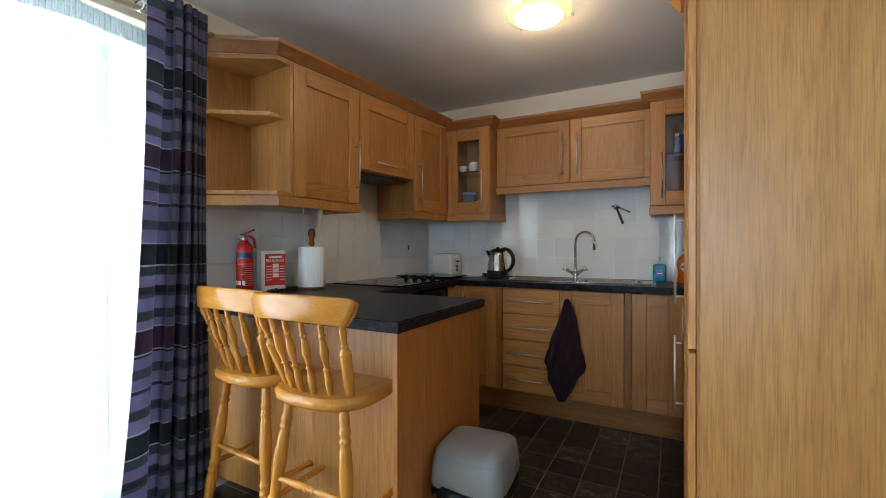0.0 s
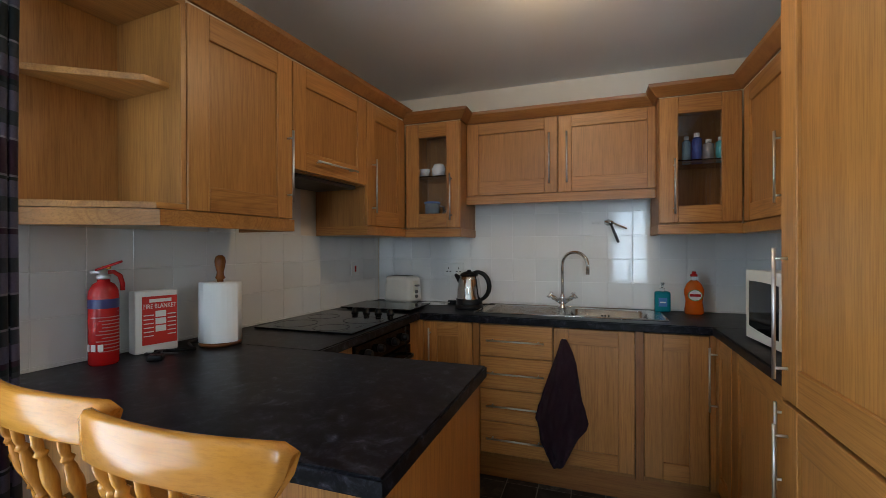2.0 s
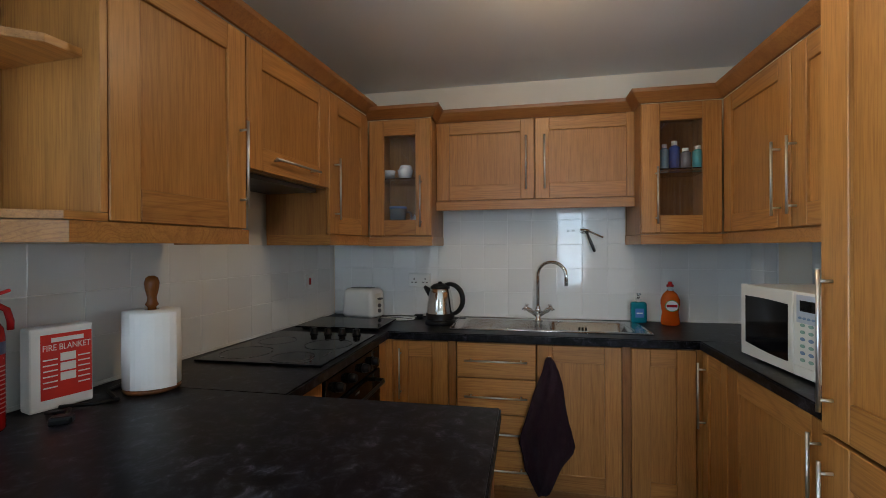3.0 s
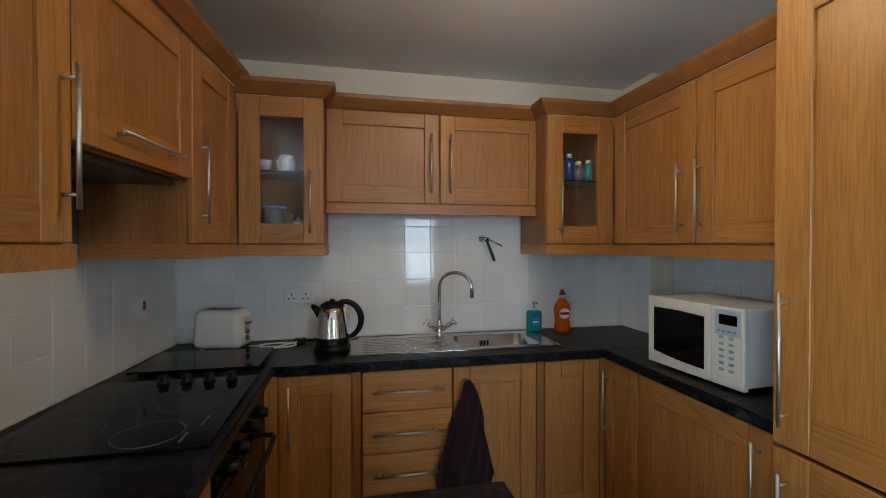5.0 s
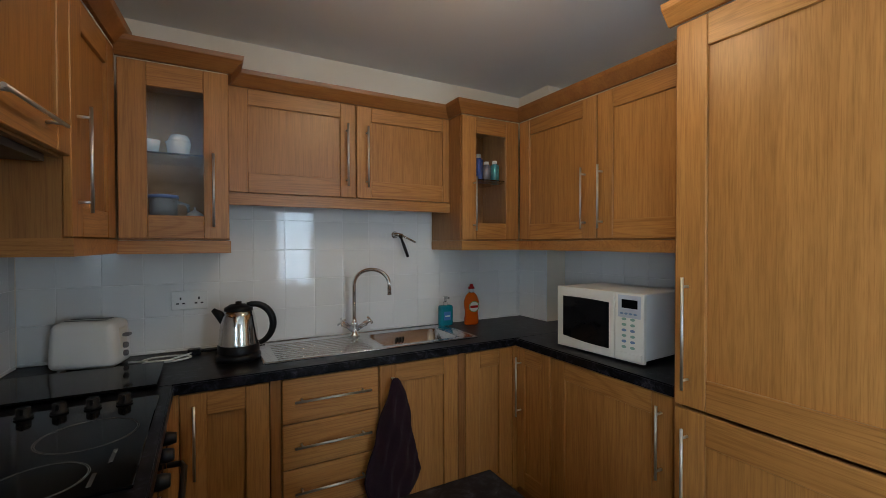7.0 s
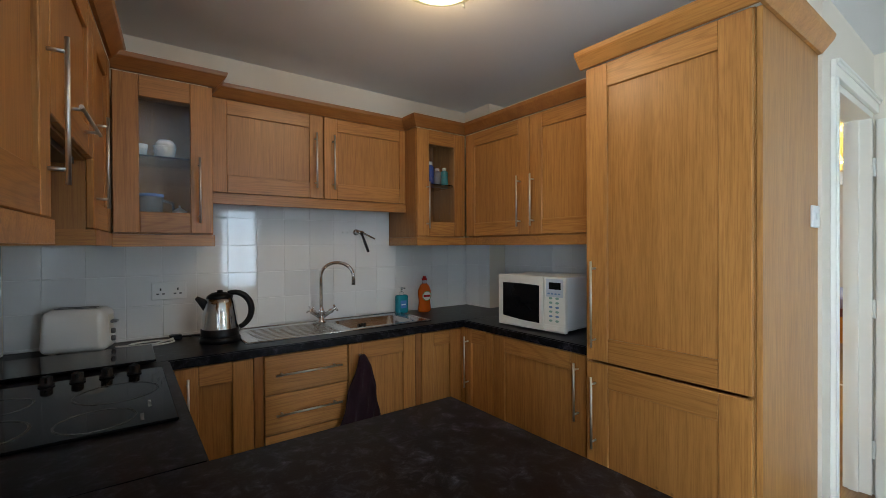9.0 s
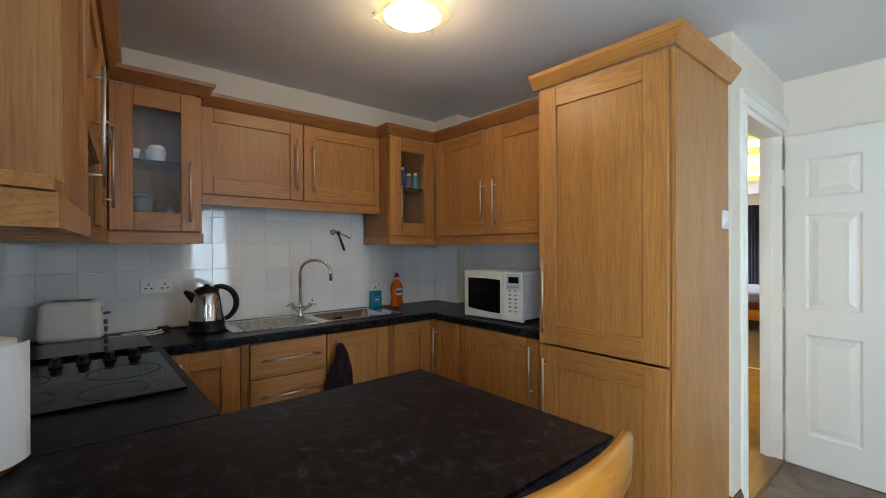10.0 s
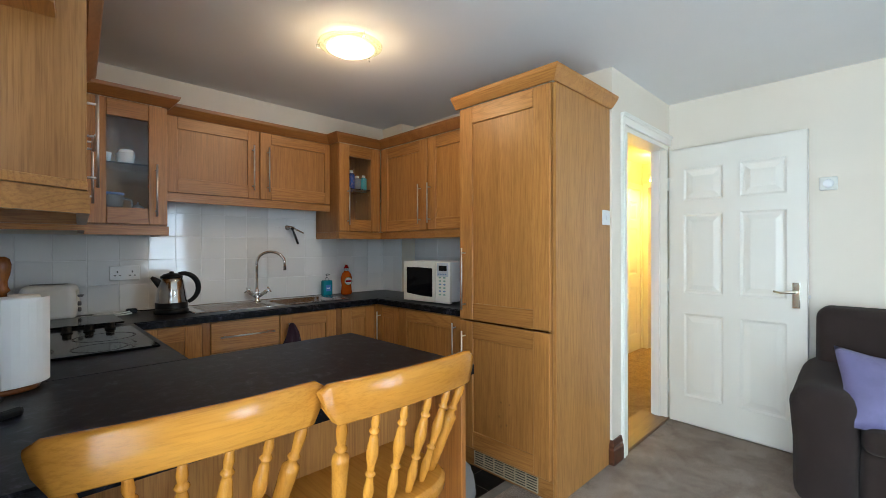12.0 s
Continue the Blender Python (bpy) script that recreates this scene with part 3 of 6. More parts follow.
R0 = [WT + 0.002, 0.9275, 1.074, 1.2205, 1.367, 1.5135, 1.66]
hw = wall_x(SY)
rows = [(a, b, hw + 0.006, 1.188) for a, b in zip(R0[:4], R0[1:5])]
rows += [(R0[4], R0[5], -0.56, 0.525), (R0[5], 1.60, -0.56, 0.525)]
tile_field("tiles_north", pose(0, SY, 0), 0, 0, rows, "white glazed square wall tiles behind the sink", phase=-0.158)
rows = [(a, b, -0.24, 1.925) for a, b in zip(R0[:4], R0[1:5])] + [(R0[4], R0[5], 0.52, 1.10), (R0[5], R0[6], 0.52, 1.10)]
tile_field("tiles_west", HOB_WALL @ pose(0, 0, 0, 0, 0, 90), 0, 0, rows, "white glazed wall tiles behind the hob", phase=0.05, pitch=0.152)
rows = [(a, b, 0.003, 2.968 - TY1 - 0.022) for a, b in zip(R0[:4], R0[1:5])]
tile_field("tiles_east", pose(RX, 2.968, 0, 0, 0, -90), 0, 0, rows, "white glazed wall tiles beside the microwave")
SEALANT = plain("white_sealant", (0.78, 0.78, 0.76), 0.4, 0, 0.08, 30)
for m, a, b in ((pose(0, SY, 0), hw + 0.014, 1.188), (HOB_WALL @ pose(0, 0, 0, 0, 0, 90), -0.24, 1.915), (pose(RX, 2.968, 0, 0, 0, -90), 0.004, 2.968 - TY1 - 0.022)):
    structure("sealant_bead", set_at(boxes((a, b, -0.0125, -0.0079, WT + 0.0004, WT + 0.0062), bevel=0.0015), m), SEALANT, "white sealant bead between tiles and worktop", "sealant")
rows = [(a, b, 0.003, SY - 2.97 - 0.008) for a, b in zip(R0[:4], R0[1:5])]
tile_field("tiles_pillar", pose(1.19, SY - 0.008, 0, 0, 0, -90), 0, 0, rows, "white glazed tiles on the pipe casing")

# ---- vinyl tiles ----
VP = 0.171
vt = mesh("vinyl_tile", boxes((0.0022, VP - 0.0022, 0.0022, VP - 0.0022, 0.0, 0.0015), bevel=0.0006), VINYL)
vinyl_floor = bpy.data.objects["vinyl_floor"]
x = -0.082 - 8 * VP
while x < RX - 0.02:
    y = 2.553 - 10 * VP
    while y < 2.9:
        if x > -1.42 and (x + VP < -0.095 or y > VB - 0.001) and x + VP < 1.3 and not (x < -0.85 and y > 1.75) and not (x > 0.85 and y > 1.3):
            ob = new("vinyl_tile", vt)
            ob.parent = vinyl_floor
            ob.matrix_basis = pose(x, y, 0.0002)
        y += VP
    x += VP

# ---- hob, oven and cooker things ----
c = thing("hob", "black ceramic glass hob with four rings and knobs", "hob", pose(-0.785, 2.0, WT))
RING = plain("hob_ring_print", (0.09, 0.09, 0.09), 0.25)
part("glass_plate", boxes((-0.53, 0.0, 0.0, 0.585, 0.0005, 0.008), bevel=0.002), BLACK_GLASS, c)
for rx, ry, rr in ((-0.13, 0.33, 0.105), (-0.17, 0.10, 0.085), (-0.40, 0.37, 0.085), (-0.40, 0.14, 0.105)):
    bm = bmesh.new()
    for r in (rr, rr * 0.96):
        lathe(bm, [(r, 0.0082), (r, 0.0086), (r - 0.0022, 0.0086), (r - 0.0022, 0.0082)], 40, Matrix.Translation((rx, ry, 0)), False)
    part("ring", bm, RING, c, "printed grey cooking ring")
for i in range(4):
    bm = bmesh.new()
    m = Matrix.Translation((-0.085 - i * 0.075, 0.545, 0.008))
    lathe(bm, [(0.021, 0), (0.021, 0.006), (0.016, 0.009), (0.016, 0.026), (0.013, 0.03)], 20, m)
    box(bm, -0.085 - i * 0.075 - 0.004, -0.085 - i * 0.075 + 0.004, 0.525, 0.565, 0.02, 0.038, bevel=0.002)
    part("knob", bm, BLACK_PLASTIC, c, "black hob knob")
part("logo_mark", boxes((-0.06, -0.052, 0.13, 0.20, 0.0083, 0.0087)), RING, c, "grey printed mark")
part("logo_mark", boxes((-0.08, -0.072, 0.03, 0.09, 0.0083, 0.0087)), RING, c, "grey printed mark")
solid("glass_board", boxes((-1.27, -0.80, 2.665, 2.985, WT + 0.012, WT + 0.02), (-1.24, -1.21, 2.69, 2.72, WT, WT + 0.013), (-0.86, -0.83, 2.69, 2.72, WT, WT + 0.013), (-1.24, -1.21, 2.93, 2.96, WT, WT + 0.013), (-0.86, -0.83, 2.93, 2.96, WT, WT + 0.013), bevel=0.002), BLACK_GLASS, "black glass worktop saver board beside the hob", "board")

c = thing("oven", "black built-in oven under the hob", "oven", left_pose(1.995, 0, LFRONT + 0.008))
part("body", boxes((0.002, 0.593, 0.02, 0.50, 0.14, 0.868)), BLACK_PLASTIC, c)
part("control_panel", boxes((0.002, 0.593, 0.0, 0.02, 0.765, 0.868), bevel=0.003), BLACK_GLASS, c)
part("door", boxes((0.002, 0.593, -0.002, 0.02, 0.20, 0.758), bevel=0.004), BLACK_GLASS, c, "black glass oven door")
bm = bmesh.new()
tube(bm, [(0.06, -0.004, 0.715), (0.065, -0.04, 0.715), (0.09, -0.05, 0.715), (0.50, -0.05, 0.715), (0.53, -0.04, 0.715), (0.535, -0.004, 0.715)], 0.009, 10)
part("handle", bm, BLACK_PLASTIC, c, "black oven door handle")
for kx in (0.10, 0.22, 0.37, 0.49):
    bm = bmesh.new()
    lathe(bm, [(0.02, 0), (0.02, 0.012), (0.016, 0.03), (0.014, 0.032)], 18, pose(kx, 0.0, 0.815, 90))
    part("knob", bm, BLACK_PLASTIC, c, "black oven knob")
part("badge", boxes((0.28, 0.32, -0.0035, -0.002, 0.722, 0.730)), STEEL, c, "small silver badge")

# ---- sink and tap ----
c = thing("sink", "stainless steel inset sink with a ribbed drainer", "sink", pose(-0.455, 2.80, WT))
SW, SD = 1.02, 0.40
bm = bmesh.new()
BX0, BX1, BY0, BY1 = 0.53, 0.94, 0.05, 0.32
for a in ((0, BX0, 0, SD), (BX1, SW, 0, SD), (BX0, BX1, 0, BY0), (BX0, BX1, BY1, SD)):
    box(bm, *a, 0.0005, 0.005)
bmesh.ops.remove_doubles(bm, verts=bm.verts, dist=0.0001)
tube(bm, [(0.004, 0.004, 0.004), (SW - 0.004, 0.004, 0.004)], 0.005, 8)
tube(bm, [(0.004, SD - 0.004, 0.004), (SW - 0.004, SD - 0.004, 0.004)], 0.005, 8)
tube(bm, [(0.004, 0.004, 0.004), (0.004, SD - 0.004, 0.004)], 0.005, 8)
tube(bm, [(SW - 0.004, 0.004, 0.004), (SW - 0.004, SD - 0.004, 0.004)], 0.005, 8)
part("top", bm, SATIN, c)
bm = bmesh.new()
def rrect(x0, x1, y0, y1, r, z):
    pts = []
    for cx, cy, a0 in ((x1 - r, y1 - r, 0), (x0 + r, y1 - r, 90), (x0 + r, y0 + r, 180), (x1 - r, y0 + r, 270)):
        pts += [bm.verts.new((cx + r * math.cos(radians(a0 + k * 15)), cy + r * math.sin(radians(a0 + k * 15)), z)) for k in range(7)]
    return pts
levels = [rrect(BX0 - 0.01, BX1 + 0.01, BY0 - 0.01, BY1 + 0.01, 0.05, 0.0055), rrect(BX0, BX1, BY0, BY1, 0.05, 0.003), rrect(BX0 + 0.006, BX1 - 0.006, BY0 + 0.006, BY1 - 0.006, 0.05, -0.12), rrect(BX0 + 0.03, BX1 - 0.03, BY0 + 0.03, BY1 - 0.03, 0.04, -0.14)]
for a, b in zip(levels, levels[1:]):
    for i in range(len(a)):
        bm.faces.new((a[i], b[i], b[(i + 1) % len(a)], a[(i + 1) % len(a)])).smooth = True
bm.faces.new(levels[-1])
part("bowl", bm, SATIN, c, "deep steel bowl")
bm = bmesh.new()
for i in range(9):
    yy = 0.05 + i * 0.034
    tube(bm, [(0.06, yy, 0.0005), (0.10, yy, 0.0016), (0.42, yy, 0.0016), (0.47, yy, 0.0005)], 0.006, 8)
part("drainer_ribs", bm, SATIN, c, "raised drainer ribs")
# overflow openings shown by black blocks in place of the shade within
for i in range(3):
    part("overflow_slot", boxes((0.70 + i * 0.018, 0.71 + i * 0.018, BY1 - 0.010, BY1 - 0.003, -0.05, -0.025)), BLACK_PLASTIC, c)

c = thing("mixer_tap", "chrome swan-neck mixer tap with crosshead handles", "tap", pose(0.02, 3.135, WT + 0.005))
bm = bmesh.new()
lathe(bm, [(0.028, 0), (0.028, 0.006), (0.018, 0.012), (0.018, 0.05), (0.022, 0.06), (0.016, 0.075), (0.012, 0.09)], 20)
part("body", bm, CHROME, c)
bm = bmesh.new()
sp = [(0, 0, 0.07), (0, 0, 0.27)] + [(0.075 - 0.075 * math.cos(radians(a)), -0.055 * (1 - math.cos(radians(a))) , 0.27 + 0.075 * math.sin(radians(a))) for a in range(15, 181, 15)] + [(0.15, -0.112, 0.215)]
tube(bm, sp, [0.0105] * (len(sp) - 1) + [0.012], 14)
part("spout", bm, CHROME, c, "curved chrome spout")
for s in (-1, 1):
    bm = bmesh.new()
    a, b = Vector((s * 0.012, -0.004, 0.035)), Vector((s * 0.075, -0.03, 0.082))
    m, ln = between(a, b)
    lathe(bm, [(0.013, 0), (0.012, ln * 0.5), (0.016, ln * 0.6), (0.010, ln * 0.8), (0.012, ln), (0.006, ln + 0.006)], 14, m)
    for ang in (45, 135):
        d = m.to_3x3() @ Vector((math.cos(radians(ang)), math.sin(radians(ang)), 0))
        q = b
        rod(bm, q - d * 0.026, q + d * 0.026, 0.005, 8)
    part("handle", bm, CHROME, c, "chrome crosshead handle")

c = thing("wall_valve", "small chrome stop valve on the tiled wall", "valve", pose(0.287, SY - 0.009, 1.447))
bm = bmesh.new()
lathe(bm, [(0.02, 0), (0.02, 0.004), (0.011, 0.006), (0.011, 0.04)], 14, pose(0, 0, 0, 90))
part("body", bm, CHROME, c)
bm = bmesh.new()
rod(bm, (-0.02, -0.035, 0.004), (0.03, -0.045, -0.004), 0.012, 12)
rod(bm, (0.02, -0.045, -0.002), (0.105, -0.05, -0.042), 0.006, 8)
part("pipe", bm, CHROME, c, "chrome outlet pipe")
bm = bmesh.new()
lathe(bm, [(0.010, 0), (0.010, 0.012), (0.006, 0.02), (0.0085, 0.06), (0.0085, 0.125), (0.005, 0.13)], 10, between((0.012, -0.052, -0.004), (0.056, -0.056, -0.120))[0])
part("lever", bm, plain("dark_steel", (0.10, 0.10, 0.11), 0.25, 1.0), c, "dark hanging lever")
for px in (-0.085, -0.055):
    bm = bmesh.new()
    lathe(bm, [(0.007, 0), (0.007, 0.0025), (0.003, 0.003)], 10, pose(px, 0.0, 0.0, 90))
    part("wall_plug", bm, WHITE_PLASTIC, c, "white wall plug")

# ---- sockets and switches ----
c = thing("double_socket", "white double wall socket", "socket", pose(-0.717, SY - 0.009, 1.144))
part("plate", boxes((-0.073, 0.073, -0.009, 0, -0.043, 0.043), bevel=0.003), WHITE_PLASTIC, c)
# pin holes are not cut: black blocks carry their shade as colour
for sx in (-0.036, 0.036):
    for dx, dz, w, h in ((0, 0.014, 0.006, 0.012), (-0.012, -0.008, 0.011, 0.006), (0.012, -0.008, 0.011, 0.006)):
        part("pin_hole", boxes((sx + dx - w / 2, sx + dx + w / 2, -0.0095, -0.0085, dz - h / 2 - 0.006, dz + h / 2 - 0.006)), BLACK_PLASTIC, c)
for sx in (-0.064, 0.064):
    part("screw", boxes((sx - 0.0025, sx + 0.0025, -0.0098, -0.0085, -0.0025, 0.0025)), STEEL, c)
c = thing("cooker_switch", "white cooker switch with a red rocker", "switch", HOB_WALL @ pose(0.009, 1.615, 1.155, 0, 0, 90))
part("plate", boxes((-0.043, 0.043, -0.009, 0, -0.043, 0.043), bevel=0.003), WHITE_PLASTIC, c)
part("rocker", boxes((-0.008, 0.008, -0.014, -0.008, -0.02, 0.02), bevel=0.002), RED_PAINT, c, "red rocker")
c = thing("light_switch", "white light switch beside the tall cupboard", "switch", pose(1.275, TY0 - 0.0195, 1.465))
part("plate", boxes((-0.043, 0.043, -0.010, 0, -0.043, 0.043), bevel=0.003), WHITE_PLASTIC, c)
part("rocker", boxes((-0.008, 0.008, -0.014, -0.009, -0.014, 0.014), bevel=0.002), WHITE_PLASTIC, c)
c = thing("thermostat", "cream wall thermostat beside the door", "thermostat", pose(EX, 0.29, 1.675, 0, 0, -90))
part("case", boxes((-0.042, 0.042, -0.025, 0, -0.04, 0.04), bevel=0.005), CREAM_PLASTIC, c)
bm = bmesh.new()
lathe(bm, [(0.026, 0), (0.024, 0.006), (0.006, 0.007)], 24, pose(0, -0.025, 0, 90))
part("dial", bm, WHITE_PLASTIC, c, "round dial")

# ---- small appliances ----
c = thing("kettle", "brushed steel jug kettle with a black handle", "kettle", pose(-0.533, 2.97, WT, 0, 0, -10))
bm = bmesh.new()
lathe(bm, [(0.088, 0), (0.088, 0.018), (0.080, 0.028)], 32)
part("base", bm, BLACK_PLASTIC, c, "black power base")
bm = bmesh.new()
lathe(bm, [(0.080, 0.029), (0.080, 0.055), (0.078, 0.06), (0.074, 0.12), (0.064, 0.18), (0.056, 0.205)], 36)
part("jug", bm, plain("polished_steel", (0.66, 0.65, 0.63), 0.12, 1.0, 0.06, 14), c, "polished steel jug")
bm = bmesh.new()
lathe(bm, [(0.0815, 0.03), (0.0815, 0.062), (0.079, 0.064)], 36, None, False)
part("band", bm, BLACK_PLASTIC, c)
bm = bmesh.new()
lathe(bm, [(0.057, 0.203), (0.055, 0.215), (0.035, 0.228), (0.012, 0.232), (0.012, 0.240), (0.002, 0.242)], 28)
part("lid", bm, BLACK_PLASTIC, c, "black lid")
bm = bmesh.new()
arc = [(0.058 + 0.078 * math.cos(radians(a)), 0, 0.142 + 0.086 * math.sin(radians(a))) for a in range(108, -79, -12)]
tube(bm, arc, [0.011 + 0.004 * math.sin(math.pi * i / (len(arc) - 1)) for i in range(len(arc))], 14)
part("handle", bm, BLACK_PLASTIC, c, "black loop handle")
bm = bmesh.new()
tube(bm, [(-0.05, 0, 0.16), (-0.075, 0, 0.19), (-0.098, 0, 0.21)], [0.024, 0.018, 0.009], 12)
part("spout", bm, BLACK_PLASTIC, c, "short spout")

c = thing("toaster", "white two-slice toaster with chrome controls", "toaster", pose(-1.05, 3.105, WT, 0, 0, -14))
bm = boxes((-0.112, 0.112, -0.078, 0.078, 0.007, 0.185), bevel=0.03, segs=5)
for v in bm.verts:
    v.co.x *= 1.04 - 0.10 * v.co.z / 0.185
    v.co.y *= 1.02 - 0.08 * v.co.z / 0.185
for f in bm.faces:
    f.smooth = True
part("body", bm, WHITE_PLASTIC, c)
part("slot_plate", boxes((-0.085, 0.075, -0.045, 0.045, 0.1845, 0.1875), bevel=0.001), STEEL, c)
# solid plate, so black blocks stand for the dark inside the two slots
for sy in (-0.022, 0.022):
    part("slot", boxes((-0.075, 0.065, sy - 0.011, sy + 0.011, 0.186, 0.1885)), BLACK_PLASTIC, c)
part("control_strip", boxes((0.104, 0.112, -0.03, 0.03, 0.03, 0.155), bevel=0.003), CREAM_PLASTIC, c)
part("lever", boxes((0.110, 0.136, -0.016, 0.016, 0.118, 0.130), bevel=0.004), GREY_PLASTIC, c, "grey push-down lever")
for dz in (0.05, 0.082):
    bm = bmesh.new()
    lathe(bm, [(0.012, 0), (0.012, 0.012), (0.009, 0.015)], 16, pose(0.111, 0, dz, 0, 90, 0))
    part("knob", bm, GREY_PLASTIC, c)
for fx, fy in ((-0.075, -0.045), (0.075, -0.045), (-0.075, 0.045), (0.075, 0.045)):
    bm = bmesh.new()
    lathe(bm, [(0.012, 0.0), (0.012, 0.016)], 12, Matrix.Translation((fx, fy, 0)))
    part("foot", bm, WHITE_PLASTIC, c)
bm = bmesh.new()
cord = [(-0.93, 3.09, WT + 0.006), (-0.89, 3.085, WT + 0.005)]
for i in range(25):
    a = i / 24 * 2 * math.pi * 1.35 + 2.6
    cord.append((-0.795 + 0.085 * math.cos(a), 3.07 + 0.045 * math.sin(a) - 0.0008 * i, WT + 0.004 + 0.0005 * i))
cord += [(-0.72, 3.10, WT + 0.012), (-0.685, 3.15, WT + 0.016)]
tube(bm, cord, 0.0038, 8)
solid("toaster_cable", bm, WHITE_PLASTIC, "white coiled toaster cable on the worktop", "cable")
c = thing("plug", "black mains plug lying on the worktop", "plug", pose(-0.70, 3.13, WT))
part("plug_body", boxes((-0.026, 0.026, -0.02, 0.02, 0.0, 0.026), bevel=0.006, segs=2), BLACK_PLASTIC, c)
bm = bmesh.new()
tube(bm, [(0.02, 0.0, 0.012), (0.06, 0.02, 0.006), (0.12, 0.03, 0.005), (0.20, 0.0, 0.006), (0.29, 0.02, 0.005)], 0.0035, 6)
part("cord", bm, BLACK_PLASTIC, c)

c = thing("microwave", "white microwave oven with a dark glass door", "microwave", pose(0.800, 2.475, WT + 0.008, 0, 0, -90 + 4))
MW, MD, MH = 0.435, 0.33, 0.275
part("case", boxes((0.004, MW - 0.004, 0.02, MD, 0.008, MH), bevel=0.006, segs=2), WHITE_PLASTIC, c)
fd = 0.305
bm = boxes((0, fd, 0, 0.022, 0, MH + 0.002), bevel=0.004, segs=2)
part("door", bm, CREAM_PLASTIC, c, "cream door frame")
bm = bmesh.new()
outl = []
for i in range(9):
    u = i / 8
    outl.append((0.035 + u * (fd - 0.06), 0.052 - 0.016 * u - 0.004 * math.sin(math.pi * u)))
for i in range(9):
    u = 1 - i / 8
    outl.append((0.035 + u * (fd - 0.06), MH - 0.042 - 0.004 * u + 0.003 * math.sin(math.pi * u)))
prism(bm, outl, 0.0, 0.003)
set_at(bm, Matrix(((1, 0, 0, 0), (0, 0, -1, 0.001), (0, 1, 0, 0), (0, 0, 0, 1))))
part("window", bm, BLACK_GLASS, c, "dark curved door window")
part("control_panel", boxes((fd + 0.003, MW, 0, 0.022, 0, MH + 0.002), bevel=0.004, segs=2), CREAM_PLASTIC, c)
part("display_panel", boxes((fd + 0.018, MW - 0.012, -0.0012, 0.001, MH - 0.098, MH - 0.008), bevel=0.0005), plain("pale_blue_panel", (0.50, 0.54, 0.60), 0.4), c, "pale blue grey display panel")
part("release_bar", boxes((fd + 0.008, MW - 0.006, -0.003, 0.001, 0.008, 0.036), bevel=0.001), CREAM_PLASTIC, c, "door release bar")
part("display", boxes((fd + 0.035, MW - 0.025, -0.002, 0.001, MH - 0.06, MH - 0.025)), BLACK_GLASS, c, "dark display")
KEY_B = plain("blue_key", (0.18, 0.27, 0.42), 0.4)
KEY_G = plain("green_key", (0.25, 0.42, 0.33), 0.4)
for r in range(7):
    for q in range(2 if r else 4):
        step = 0.038 if r else 0.020
        kx = fd + (0.046 if r else 0.035) + q * step
        bm = bmesh.new()
        lathe(bm, [(0.0082 if r else 0.006, 0), (0.0082 if r else 0.006, 0.003)], 12, pose(kx, 0.0005, MH - 0.082 - r * 0.0225, 90) @ Matrix.Diagonal((1.25, 0.7, 1, 1)))
        part("key", bm, KEY_B if r in (0, 3, 5) else KEY_G, c)
for fx in (0.04, MW - 0.04):
    for fy in (0.05, MD - 0.04):
        bm = bmesh.new()
        lathe(bm, [(0.012, -0.008), (0.012, 0.01)], 10, Matrix.Translation((fx, fy, 0)))
        part("foot", bm, BLACK_PLASTIC, c)

# ---- bottles by the sink ----
TEAL = glass_mat("teal_soap", (0.015, 0.40, 0.52), 0.12)
ORANGE = glass_mat("orange_liquid", (0.92, 0.17, 0.01), 0.1)
for m_ in (TEAL, ORANGE):
    m_.node_tree.nodes["Principled BSDF"].inputs["Transmission Weight"].default_value = 0.5
CLEAR = glass_mat("clear_plastic", (0.9, 0.95, 0.97), 0.1)
c = thing("soap_dispenser", "teal liquid hand soap with a clear pump", "soap bottle", pose(0.580, 3.165, WT))
bm = boxes((-0.042, 0.042, -0.024, 0.024, 0, 0.122), bevel=0.014, segs=3)
part("bottle", bm, TEAL, c)
part("label", boxes((-0.022, 0.022, -0.0252, -0.0243, 0.035, 0.085)), plain("blue_label", (0.05, 0.18, 0.5), 0.4), c, "blue label")
part("label_bar", boxes((-0.016, 0.016, -0.0258, -0.0250, 0.055, 0.063)), WHITE_PLASTIC, c, "white bar of writing")
bm = bmesh.new()
lathe(bm, [(0.014, 0.121), (0.014, 0.138), (0.006, 0.14), (0.006, 0.16), (0.012, 0.161), (0.012, 0.172)], 16)
box(bm, -0.006, 0.006, -0.04, 0.0, 0.162, 0.171, bevel=0.002)
part("pump", bm, CLEAR, c, "clear pump")
c = thing("washing_up_liquid", "orange washing-up liquid bottle with a red cap", "bottle", pose(0.735, 3.125, WT) @ Matrix.Diagonal((1.15, 1.1, 1.04, 1)))
bm = bmesh.new()
lathe(bm, [(0.036, 0.0), (0.042, 0.008), (0.042, 0.03), (0.037, 0.07), (0.043, 0.11), (0.043, 0.135), (0.032, 0.165), (0.014, 0.185)], 28, Matrix.Diagonal((1, 0.62, 1, 1)))
part("bottle", bm, ORANGE, c)
bm = bmesh.new()
lathe(bm, [(0.014, 0.184), (0.014, 0.205)], 16)
part("neck", bm, CLEAR, c)
bm = bmesh.new()
lathe(bm, [(0.016, 0.205), (0.016, 0.215), (0.010, 0.218), (0.009, 0.232)], 16)
part("cap", bm, RED_PAINT, c, "red cap")
bm = bmesh.new()
lathe(bm, [(0.031, 0), (0.031, 0.001)], 24, pose(0, -0.0265, 0.105, 90))
part("label", bm, WHITE_PLASTIC, c, "round white label")
bm = bmesh.new()
